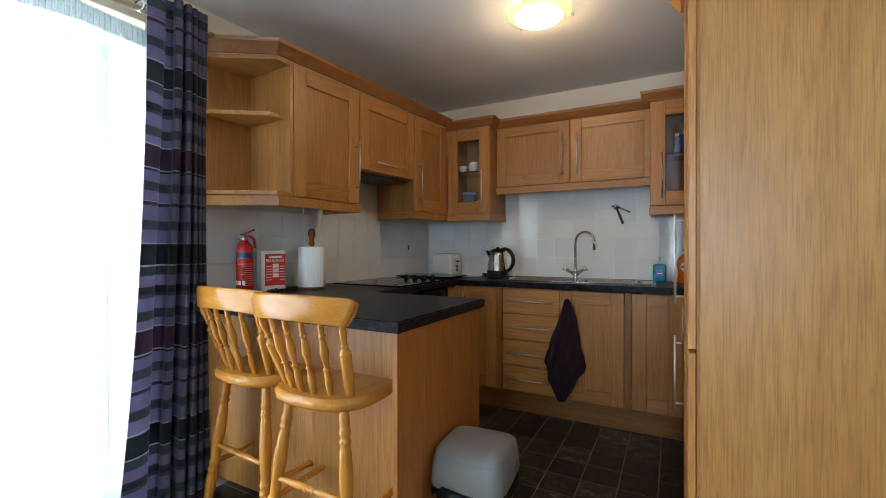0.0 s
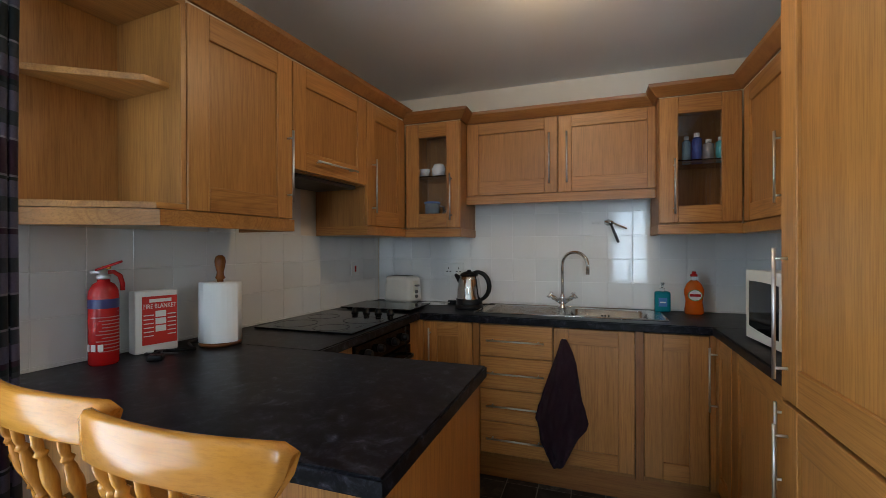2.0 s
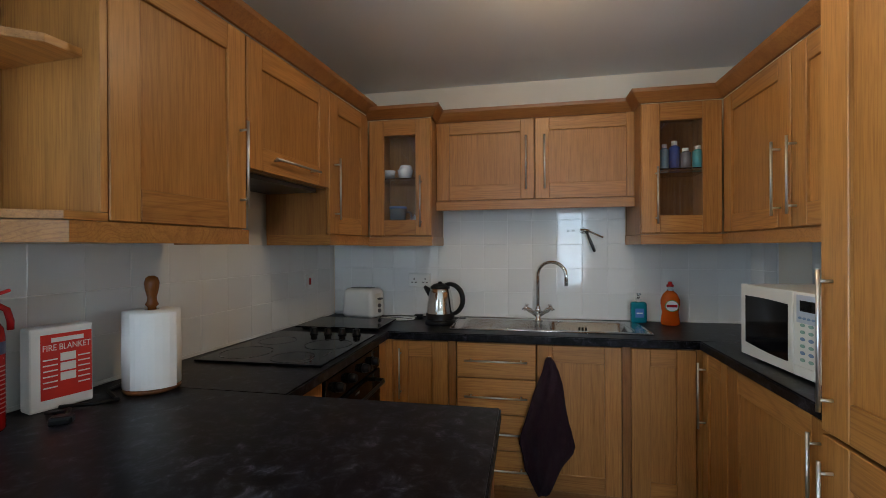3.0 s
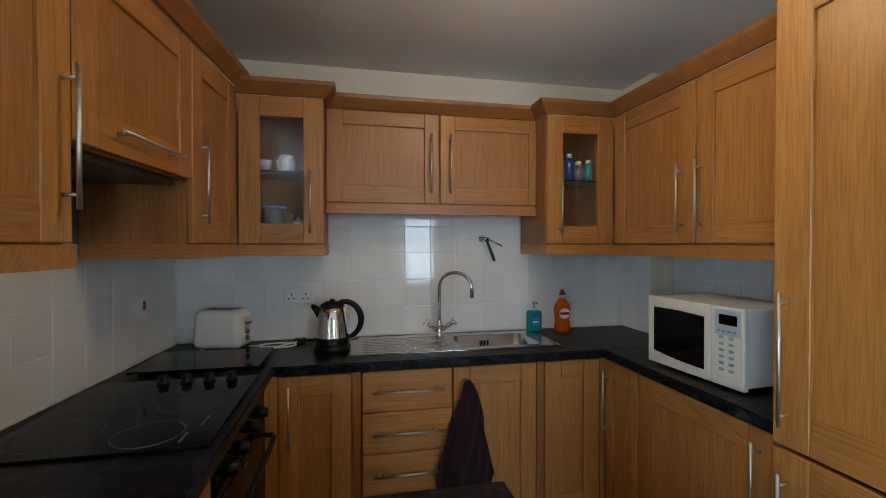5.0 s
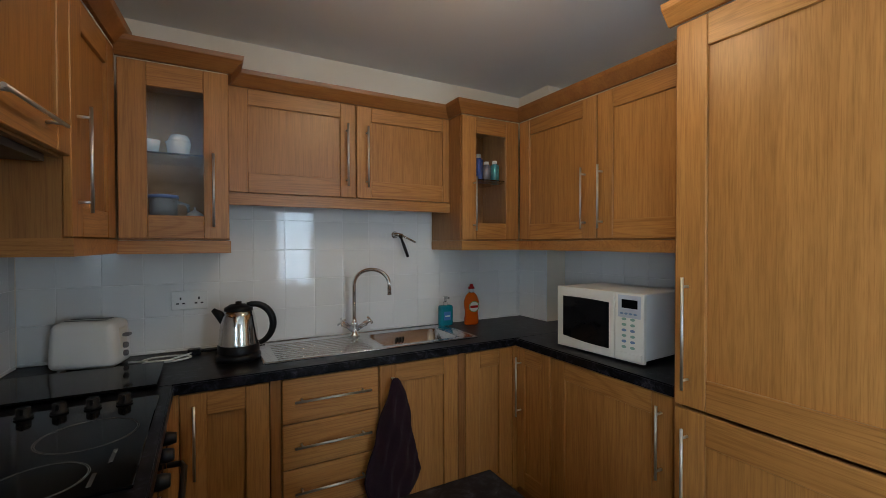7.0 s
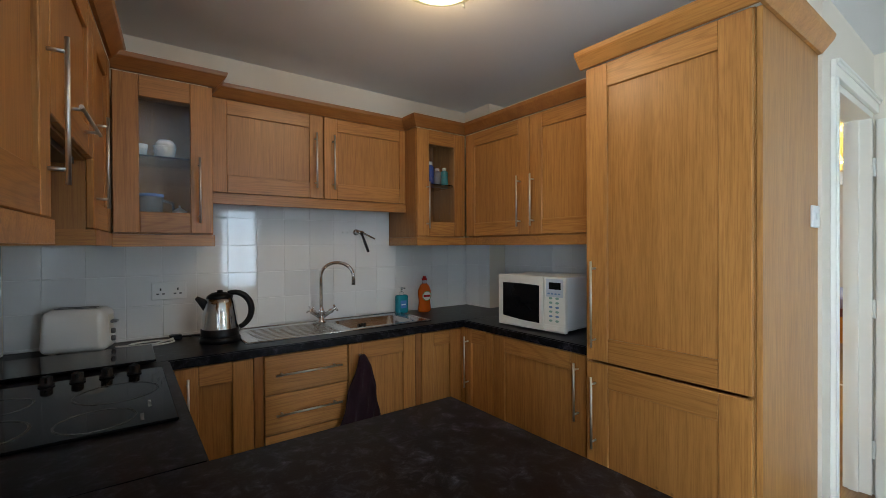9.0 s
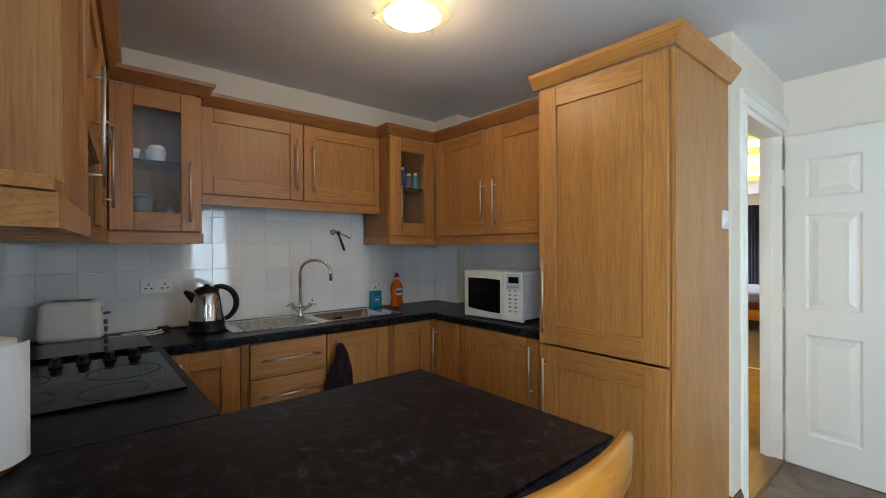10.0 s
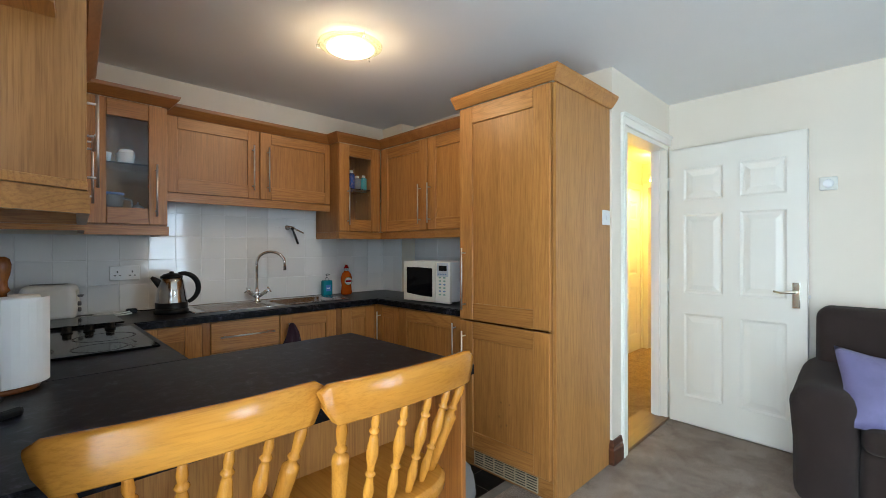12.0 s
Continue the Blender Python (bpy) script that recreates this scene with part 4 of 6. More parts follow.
lathe(bm, [(0.031, 0.0), (0.031, 0.0014), (0.0275, 0.0014), (0.0275, 0.0)], 24, pose(0, -0.0266, 0.105, 90), False)
part("label_rim", bm, plain("green_print", (0.05, 0.3, 0.06), 0.4), c, "green rim")
part("label_bar", boxes((-0.024, 0.024, -0.029, -0.0276, 0.098, 0.112)), RED_PAINT, c, "red bar of writing")

# ---- things on the breakfast bar ----
c = thing("fire_extinguisher", "red fire extinguisher with a printed label", "extinguisher", pose(-1.322, 1.342, WT, 0, 0, 40))
bm = bmesh.new()
lathe(bm, [(0.038, 0), (0.042, 0.006), (0.042, 0.225), (0.039, 0.245), (0.030, 0.262), (0.018, 0.27), (0.018, 0.28)], 32)
part("cylinder", bm, RED_PAINT, c)
bm = bmesh.new()
lathe(bm, [(0.0424, 0.185), (0.0424, 0.215)], 32, None, False)
part("band", bm, plain("dark_blue_print", (0.03, 0.03, 0.12), 0.35), c, "dark blue printed band")
PRINT = plain("faded_print", (0.46, 0.17, 0.16), 0.4)
for i in range(11):
    bm = bmesh.new()
    lathe(bm, [(0.0425, 0.045 + i * 0.011), (0.0425, 0.048 + i * 0.011)], 32, None, False)
    cut = random.uniform(-0.02, 0.012)
    geom = [f for f in bm.faces if f.calc_center_median().x < cut or f.calc_center_median().y > 0.0 and f.calc_center_median().x < 0.02]
    bmesh.ops.delete(bm, geom=geom, context="FACES")
    part("label_bar", bm, PRINT, c, "bar of white writing")
for i in range(3):
    a = -50 + i * 28
    part("pictogram", boxes((-0.007, 0.007, -0.0434, -0.0415, 0.048, 0.070)), plain("white_print", (0.7, 0.62, 0.6), 0.4), c, "white pictogram", pose(0, 0, 0, 0, 0, a))
bm = bmesh.new()
lathe(bm, [(0.02, 0.279), (0.02, 0.29), (0.012, 0.295), (0.012, 0.315)], 16)
rod(bm, (-0.035, 0, 0.303), (0.0, 0, 0.303), 0.008, 10)
part("valve", bm, STEEL, c, "metal valve")
bm = boxes((-0.011, 0.011, -0.02, 0.058, 0.0, 0.008), bevel=0.002)
set_at(bm, pose(0, -0.005, 0.312, 22, 0, -75))
part("squeeze_lever", bm, RED_PAINT, c, "red squeeze lever")
bm = bmesh.new()
tube(bm, [(0.0, 0, 0.30), (0.024, 0.012, 0.302), (0.040, 0.02, 0.288), (0.046, 0.022, 0.26), (0.046, 0.022, 0.238)], [0.006, 0.007, 0.0075, 0.0075, 0.007], 10)
part("nozzle", bm, RED_PAINT, c, "red discharge nozzle")
bm = boxes((-0.004, 0.02, -0.008, 0.008, 0.312, 0.322), bevel=0.002)
part("safety_tag", bm, plain("yellow_tag", (0.8, 0.35, 0.02), 0.4), c, "yellow safety tag")

c = thing("fire_blanket_box", "white fire blanket box with a red label", "fire blanket", pose(-1.330, 1.522, WT, 0, 0, 74) @ Matrix.Diagonal((0.73, 1, 1, 1)))
part("case", boxes((-0.098, 0.098, -0.022, 0.034, 0.0, 0.225), bevel=0.006, segs=2), WHITE_PLASTIC, c)
part("label", boxes((-0.066, 0.092, -0.0235, -0.0215, 0.03, 0.205)), plain("red_label", (0.62, 0.03, 0.02), 0.4), c, "red label")


def lettering(name, text, size, mat, parent, m, label=""):
    cu = bpy.data.curves.new(name, "FONT")
    cu.body, cu.size, cu.align_x, cu.align_y, cu.extrude = text, size, "CENTER", "CENTER", 0.0003
    tmp = new(name + "_curve", cu)
    me = bpy.data.meshes.new_from_object(tmp.evaluated_get(bpy.context.evaluated_depsgraph_get()))
    bpy.data.objects.remove(tmp)
    me.materials.clear()
    me.materials.append(mat)
    return part(name, me, mat, parent, label, m)


lettering("lettering", "FIRE BLANKET", 0.0235, WHITE_PLASTIC, c, pose(0.013, -0.0242, 0.168, 90), "white capital letters")
part("label_bar", boxes((-0.035, 0.065, -0.0245, -0.0233, 0.183, 0.195)), WHITE_PLASTIC, c, "white bar of writing")
for i in range(3):
    part("pictogram", boxes((-0.008, 0.040, -0.0245, -0.0233, 0.075 + i * 0.027, 0.097 + i * 0.027)), WHITE_PLASTIC, c, "white pictogram panel")
for i in range(6):
    for x0, x1 in ((-0.060, -0.016), (0.047, 0.086)):
        part("label_bar", boxes((x0, x1, -0.0243, -0.0233, 0.060 + i * 0.015, 0.0635 + i * 0.015)), WHITE_PLASTIC, c)
bm = bmesh.new()
tube(bm, [(-1.30, 1.50, WT + 0.006), (-1.22, 1.53, WT + 0.010), (-1.20, 1.58, WT + 0.006), (-1.30, 1.64, WT + 0.006), (-1.34, 1.80, WT + 0.006), (-1.36, 1.95, WT + 0.006)], 0.006, 8)
solid("black_cable", bm, BLACK_PLASTIC, "black appliance cable lying on the worktop", "cable")

# crumpled cable, simplified to a rounded block with a short cord
c = thing("plug_adaptor", "black crumpled cable lying on the breakfast bar", "plug", pose(-1.19, 1.42, WT, 0, 0, 35))
part("adaptor_body", boxes((-0.024, 0.024, -0.018, 0.018, 0.0, 0.022), bevel=0.007, segs=2), BLACK_PLASTIC, c)
bm = bmesh.new()
tube(bm, [(0.0, 0.016, 0.012), (0.0, 0.05, 0.02), (-0.03, 0.07, 0.008), (-0.06, 0.09, 0.006)], 0.006, 8)
part("cord", bm, BLACK_PLASTIC, c)
c = thing("kitchen_roll_holder", "wooden kitchen roll holder with a white paper roll", "kitchen roll", pose(-1.203, 1.700, WT))
bm = bmesh.new()
lathe(bm, [(0.075, 0), (0.078, 0.006), (0.075, 0.014)], 30)
part("base", bm, wood("turned_base", "x", (0.25, 0.078, 0.016), (0.16, 0.046, 0.009), 0.3, 0.6), c, "round wooden base")
bm = bmesh.new()
lathe(bm, [(0.012, 0.014), (0.012, 0.255), (0.019, 0.262), (0.014, 0.272), (0.013, 0.285), (0.019, 0.31), (0.021, 0.33), (0.017, 0.345), (0.008, 0.352)], 20)
part("post", bm, wood("turned_wood", "z", (0.25, 0.078, 0.016), (0.16, 0.046, 0.009), 0.22, 0.6), c, "turned wooden post")
PAPER = plain("white_paper", (0.86, 0.85, 0.83), 0.85, 0, 0.03, 20, 0.06, 160)
bm = bmesh.new()
lathe(bm, [(0.020, 0.015), (0.078, 0.015), (0.079, 0.13), (0.077, 0.245), (0.020, 0.247)], 40, None, False)
part("paper_roll", bm, PAPER, c, "white quilted paper roll")
bm = bmesh.new()
lo, hi = [], []
for i in range(8):
    a = radians(-20 + i * 12)
    r = 0.0795 + 0.0022 * i
    lo.append(bm.verts.new((r * math.cos(a - 1.2), r * math.sin(a - 1.2), 0.017)))
    hi.append(bm.verts.new((r * math.cos(a - 1.2), r * math.sin(a - 1.2), 0.243)))
for i in range(7):
    bm.faces.new((lo[i], lo[i + 1], hi[i + 1], hi[i])).smooth = True
bmesh.ops.recalc_face_normals(bm, faces=bm.faces)
bmesh.ops.solidify(bm, geom=bm.faces[:], thickness=-0.0008)
for f in bm.faces:
    f.smooth = False
part("loose_sheet", bm, PAPER, c, "loose paper end")

# ---- towel ----
def cloth_mat(name, colour, scale=300.0, rough=0.95, sheen=0.3):
    m, t, p = material(name)
    v = coords(t)
    f = noise_tex(t, v, scale, 3, 0.7)
    lo = tuple(k * 0.6 for k in colour)
    t.links.new(mixed(t, ramp(t, f, [(0.3, lo), (0.7, colour)]), ramp(t, noise_tex(t, v, 7, 3), [(0.3, (0.8, 0.8, 0.8)), (0.7, (1.1, 1.1, 1.1))]), 1.0, "MULTIPLY"), p.inputs["Base Color"])
    p.inputs["Roughness"].default_value = rough
    p.inputs["Sheen Weight"].default_value = sheen
    bumped(t, p, f, 0.6, 0.003)
    return m


TOWEL = cloth_mat("plum_towelling", (0.026, 0.006, 0.015), 200, 1.0, 0.02)
bm = bmesh.new()
prof = [(0.82, 0.012, 0.03), (0.805, 0.022, 0.03), (0.76, 0.038, 0.03), (0.70, 0.055, 0.028), (0.62, 0.074, 0.025), (0.54, 0.095, 0.02), (0.47, 0.115, 0.015), (0.40, 0.128, 0.012), (0.36, 0.118, 0.01), (0.31, 0.095, 0.0), (0.27, 0.082, -0.005), (0.22, 0.06, -0.005), (0.17, 0.035, -0.01), (0.145, 0.018, -0.012)]
rings = []
for k, (z, hw_, cx) in enumerate(prof):
    ring = []
    for i in range(28):
        a = 2 * math.pi * i / 28
        fold = 1 + 0.16 * math.sin(5 * a + z * 9) + 0.06 * math.sin(11 * a + 2)
        ring.append(bm.verts.new((cx + hw_ * math.cos(a) * (1 + 0.05 * math.sin(7 * a + z * 20)), -0.022 - 0.018 + 0.030 * math.sin(a) * fold * min(1, hw_ * 14), z)))
    rings.append(ring)
for a, b in zip(rings, rings[1:]):
    for i in range(28):
        bm.faces.new((a[i], b[i], b[(i + 1) % 28], a[(i + 1) % 28])).smooth = True
bm.faces.new(rings[0])
bm.faces.new(list(reversed(rings[-1])))
bmesh.ops.subdivide_edges(bm, edges=bm.edges[:], cuts=2, use_grid_fill=True)
for v in bm.verts:
    q = v.co.copy()
    fold = 0.010 * math.sin(q.x * 62 + q.z * 16) + 0.006 * math.sin(q.x * 120 - q.z * 30)
    v.co.y += fold * min(1, (0.83 - q.z) * 6) - abs(noise.noise(q * 40)) * 0.004
    v.co.x += 0.008 * noise.noise(q * 11)
    v.co.y = min(v.co.y, -0.004)
for f in bm.faces:
    f.smooth = True
solid("towel", bm, TOWEL, "dark plum towel hanging from the sink cabinet door", "towel", pose(0.03, FRONT - 0.002, 0))
c = thing("towel_hook", "small steel hook on the cabinet door", "hook", pose(0.06, FRONT, 0.81))
part("hook", boxes((-0.006, 0.006, -0.03, -0.0005, -0.004, 0.004), bevel=0.001), STEEL, c)

# ---- contents of the glazed cabinets ----
CHINA = plain("white_china", (0.8, 0.8, 0.79), 0.2)
SZ = 1.754
c = thing("serving_tray", "clear plastic tray on the glass shelf", "tray", pose(-0.75, 3.06, SZ))
part("tray", boxes((-0.13, 0.13, -0.09, 0.09, 0.0, 0.004), (-0.13, 0.13, -0.09, -0.086, 0.004, 0.03), (-0.13, 0.13, 0.086, 0.09, 0.004, 0.03), (-0.13, -0.126, -0.086, 0.086, 0.004, 0.03), (0.126, 0.13, -0.086, 0.086, 0.004, 0.03)), CLEAR, c)
for dx, r in ((0.0, 0.045), (-0.095, 0.034)):
    bm = bmesh.new()
    lathe(bm, [(r * 0.8, 0.005), (r, 0.05), (r * 1.03, 0.052), (r * 0.95, 0.05), (r * 0.75, 0.012)], 30)
    solid("ramekin", bm, CHINA, "white fluted ramekin dish on the shelf", "dish", pose(-0.745 + dx, 3.0, SZ))
bm = bmesh.new()
lathe(bm, [(0.032, 0.0), (0.04, 0.012), (0.03, 0.03), (0.001, 0.036)], 24)
solid("small_bowl", bm, CHINA, "small white upturned bowl in the dish", "bowl", pose(-0.742, 3.0, SZ + 0.05))
JUG = glass_mat("frosted_jug", (0.62, 0.68, 0.75), 0.25)
JUG.node_tree.nodes["Principled BSDF"].inputs["Transmission Weight"].default_value = 0.8
c = thing("measuring_jug", "clear plastic jug with a blue lid", "jug", pose(-0.80, 3.03, U0 + 0.015))
bm = bmesh.new()
lathe(bm, [(0.045, 0), (0.05, 0.14), (0.052, 0.15), (0.048, 0.148), (0.042, 0.006)], 28)
part("jug", bm, JUG, c)
bm = bmesh.new()
lathe(bm, [(0.053, 0.15), (0.053, 0.162), (0.02, 0.166)], 28)
part("lid", bm, plain("blue_lid", (0.12, 0.2, 0.45), 0.4), c, "blue lid")
bm = bmesh.new()
tube(bm, [(0.047, -0.01, 0.135), (0.085, -0.015, 0.125), (0.09, -0.015, 0.06), (0.047, -0.01, 0.03)], 0.007, 8)
part("handle", bm, JUG, c)
c = thing("coffee_pot", "small steel coffee pot in the glass cabinet", "pot", pose(-0.69, 3.0, U0 + 0.015))
bm = bmesh.new()
lathe(bm, [(0.035, 0), (0.024, 0.05), (0.03, 0.085), (0.026, 0.09), (0.004, 0.105), (0.004, 0.115)], 10)
part("pot", bm, STEEL, c)
bm = bmesh.new()
tube(bm, [(0.028, 0, 0.08), (0.055, 0, 0.075), (0.055, 0, 0.03)], 0.005, 6)
part("handle", bm, BLACK_PLASTIC, c)
BOT = [("spray_can", 0.735, 0.026, 0.16, (0.05, 0.12, 0.45)), ("toiletry_bottle", 0.79, 0.028, 0.12, (0.25, 0.27, 0.32)), ("toiletry_bottle", 0.85, 0.026, 0.13, (0.10, 0.45, 0.5)), ("spray_can", 0.685, 0.022, 0.145, (0.35, 0.6, 0.75))]
for nm, bx, r, h, col in BOT:
    c = thing(nm, "small %s bottle on the glass shelf" % ("blue" if col[2] > 0.44 else "grey"), "bottle", pose(bx, 3.05, SZ))
    bm = bmesh.new()
    lathe(bm, [(r, 0), (r, h * 0.78), (r * 0.5, h * 0.86)], 20)
    part("bottle", bm, plain("bottle_colour", col, 0.2, 0.3), c)
    bm = bmesh.new()
    lathe(bm, [(r * 0.55, h * 0.85), (r * 0.55, h)], 14)
    part("cap", bm, WHITE_PLASTIC, c)
bm = bmesh.new()
lathe(bm, [(0.03, 0), (0.045, 0.03), (0.043, 0.05), (0.02, 0.062)], 22)
solid("blue_bowl", bm, plain("blue_glaze", (0.03, 0.12, 0.3), 0.25), "small blue bowl in the glass cabinet", "bowl", pose(0.775, 3.02, U0 + 0.015))

# ---- bar stools ----
def turned(shape, n):
    """A turned piece n long, through (fraction, radius) pairs joined by smooth curves."""
    out = []
    for (u0, r0), (u1, r1) in zip(shape, shape[1:]):
        k = max(2, int((u1 - u0) * 40))
        for i in range(k):
            w = i / k
            out.append((r0 + (r1 - r0) * (1 - math.cos(math.pi * w)) / 2, (u0 + (u1 - u0) * w) * n))
    return out + [(shape[-1][1], n)]


SPINDLE = [(0, 0.008), (0.05, 0.010), (0.2, 0.0135), (0.32, 0.0095), (0.36, 0.008), (0.385, 0.0135), (0.41, 0.008), (0.44, 0.0095), (0.6, 0.0155), (0.74, 0.0115), (0.79, 0.008), (0.82, 0.0135), (0.85, 0.008), (0.9, 0.0105), (1, 0.0075)]
POST = [(0, 0.0165), (0.4, 0.0190), (0.58, 0.0205), (0.62, 0.0200), (0.65, 0.012), (0.68, 0.0095), (0.71, 0.0145), (0.74, 0.0095), (0.8, 0.0115), (0.88, 0.0135), (1, 0.0085)]
LEG = [(0, 0.015), (0.12, 0.020), (0.26, 0.0225), (0.30, 0.018), (0.32, 0.024), (0.345, 0.0185), (0.37, 0.024), (0.395, 0.018), (0.45, 0.020), (0.62, 0.025), (0.75, 0.021), (0.79, 0.017), (0.81, 0.0225), (0.83, 0.017), (0.86, 0.0215), (0.88, 0.017), (0.93, 0.019), (1, 0.0155)]
STRETCHER = [(0, 0.008), (0.2, 0.011), (0.36, 0.014), (0.42, 0.0095), (0.445, 0.0145), (0.47, 0.0095), (0.5, 0.0135), (0.53, 0.0095), (0.555, 0.0145), (0.58, 0.0095), (0.64, 0.014), (0.8, 0.011), (1, 0.008)]

stool = thing("bar_stool", "varnished pine bar stool with a spindle back", "stool", pose(-0.47, 1.115, 0, 0, 0, 0), "stools at the breakfast bar")
bm = bmesh.new()
outl = []
for i in range(40):
    a = 2 * math.pi * i / 40
    ca, sa = math.cos(a), math.sin(a)
    rx, ry = 0.212, 0.210
    outl.append((rx * math.copysign(abs(ca) ** 0.75, ca) * (1.0 - 0.06 * sa), ry * math.copysign(abs(sa) ** 0.75, sa)))
prism(bm, outl, 0.602, 0.646, 0.012)
for f in bm.faces:
    f.smooth = len(f.verts) == 4
part("seat", bm, PINE["y"], stool, "shaped pine seat")
for sx in (-1, 1):
    for sy in (-1, 1):
        bm = bmesh.new()
        m, ln = between((sx * 0.205, sy * 0.185, 0.0), (sx * 0.13, sy * 0.125, 0.606))
        lathe(bm, turned(LEG, ln), 16, m)
        part("leg", bm, PINE["z"], stool)
for sx in (-1, 1):
    bm = bmesh.new()
    m, ln = between((sx * 0.183, -0.165, 0.22), (sx * 0.183, 0.165, 0.22))
    lathe(bm, turned(STRETCHER, ln), 12, m)
    part("stretcher", bm, PINE["y"], stool)
for sy, z in ((-1, 0.30), (1, 0.26)):
    bm = bmesh.new()
    m, ln = between((-0.17, sy * 0.158, z), (0.17, sy * 0.158, z))
    lathe(bm, turned(STRETCHER, ln), 12, m)
    part("stretcher", bm, PINE["x"], stool)


def rail_y(x):
    return -0.240 + 0.045 * (x / 0.24) ** 2


for i in range(6):
    u = -1 + 2 * i / 5
    xb, xt = u * 0.150, u * 0.195
    bm = bmesh.new()
    m, ln = between((xb, -0.165 + 0.05 * u * u, 0.642), (xt, rail_y(xt) + 0.002, 0.912))
    lathe(bm, turned(POST if i in (0, 5) else SPINDLE, ln), 14, m)
    part("post" if i in (0, 5) else "spindle", bm, PINE["z"], stool)
bm = bmesh.new()
secs = []
N = 24
for i in range(N + 1):
    u = -1 + 2 * i / N
    round_off = max(0.0, (abs(u) - 0.9) / 0.1) ** 2
    zt, zb = 0.992 + 0.008 * (1 - u * u) - 0.014 * round_off, 0.901 + 0.010 * (1 - u * u)
    sec = []
    for side, f in ((-1, 0.06), (-1, 0.5), (-1, 0.92), (-0.55, 1.0), (0.55, 1.0), (1, 0.92), (1, 0.5), (1, 0.06), (0.5, 0.0), (-0.5, 0.0)):
        wide = 0.206 + 0.038 * f ** 0.7 + 0.004 * math.sin(math.pi * f)
        x = u * wide
        sec.append(bm.verts.new((x, rail_y(x) + side * 0.0125, zb + (zt - zb) * f)))
    secs.append(sec)
for a, b in zip(secs, secs[1:]):
    for k in range(10):
        bm.faces.new((a[k], a[(k + 1) % 10], b[(k + 1) % 10], b[k])).smooth = True
bm.faces.new(secs[0])
bm.faces.new(list(reversed(secs[-1])))
bmesh.ops.recalc_face_normals(bm, faces=bm.faces)
part("top_rail", bm, PINE["x"], stool, "curved pine top rail")
copy_thing(stool, pose(-0.912, 1.17, 0, 0, 0, -4))

# ---- bin ----
GREY_LID = plain("grey_bin_plastic", (0.22, 0.215, 0.21), 0.33, 0, 0.06, 8)
c = thing("swing_bin", "grey plastic swing-lid bin with a black liner", "bin", pose(0.005, 1.345, 0.002, 0, 0, 4))
bm = boxes((-0.12, 0.12, -0.13, 0.13, 0, 0.30), bevel=0.03, segs=3)
for v in bm.verts:
    k = 0.88 + 0.12 * v.co.z / 0.3
    v.co.x *= k
    v.co.y *= k
part("tub", bm, GREY_LID, c)
bm = bmesh.new()
lo = []
for zz, off in ((0.285, 0.135), (0.30, 0.142), (0.275, 0.15), (0.25, 0.146)):
    lo.append([bm.verts.new(((off - 0.005) * math.copysign(abs(math.cos(a)) ** 0.45, math.cos(a)) * (1 + 0.03 * math.sin(9 * a)), (off + 0.006) * math.copysign(abs(math.sin(a)) ** 0.45, math.sin(a)) * (1 + 0.03 * math.cos(7 * a)), zz + 0.008 * math.sin(13 * a))) for a in [2 * math.pi * i / 48 + 0.01 for i in range(48)]])
for a, b in zip(lo, lo[1:]):
    for i in range(48):
        bm.faces.new((a[i], a[(i + 1) % 48], b[(i + 1) % 48], b[i])).smooth = True
bmesh.ops.solidify(bm, geom=bm.faces[:], thickness=0.002)
part("liner", bm, plain("black_liner", (0.012, 0.012, 0.013), 0.3, 0, 0.2, 30), c, "crumpled black bin liner")
bm = bmesh.new()
rings = []
for zz, kx, ky in ((0.288, 1.0, 1.0), (0.302, 1.02, 1.02), (0.340, 1.0, 1.0), (0.375, 0.98, 0.95), (0.398, 0.94, 0.87), (0.412, 0.87, 0.76), (0.420, 0.72, 0.58), (0.423, 0.4, 0.3)):
    rings.append([bm.verts.new((0.140 * kx * math.copysign(abs(math.cos(a)) ** 0.36, math.cos(a)), 0.150 * ky * math.copysign(abs(math.sin(a)) ** 0.36, math.sin(a)), zz)) for a in [2 * math.pi * i / 48 + 0.013 for i in range(48)]])
for a, b in zip(rings, rings[1:]):
    for i in range(48):
        bm.faces.new((a[i], a[(i + 1) % 48], b[(i + 1) % 48], b[i])).smooth = True
bm.faces.new(rings[-1])
part("lid", bm, GREY_LID, c, "domed grey lid")
bm = bmesh.new()
rings = []
for zz, kx, ky in ((0.386, 0.93, 0.90), (0.402, 0.95, 0.88), (0.417, 0.88, 0.77), (0.426, 0.73, 0.59), (0.429, 0.4, 0.3)):
    rings.append([bm.verts.new((0.140 * kx * math.copysign(abs(math.cos(a)) ** 0.36, math.cos(a)), 0.150 * ky * math.copysign(abs(math.sin(a)) ** 0.36, math.sin(a)), zz)) for a in [2 * math.pi * i / 48 + 0.013 for i in range(48)]])
for a, b in zip(rings, rings[1:]):
    for i in range(48):
        bm.faces.new((a[i], a[(i + 1) % 48], b[(i + 1) % 48], b[i])).smooth = True
bm.faces.new(rings[-1])
part("flap", bm, GREY_LID, c, "swing flap")
bm = bmesh.new()
lathe(bm, [(0.022, 0), (0.020, 0.004), (0.004, 0.002)], 20, pose(0.138, 0.04, 0.335, 0, 90, 0))
part("finger_dimple", bm, GREY_LID, c)

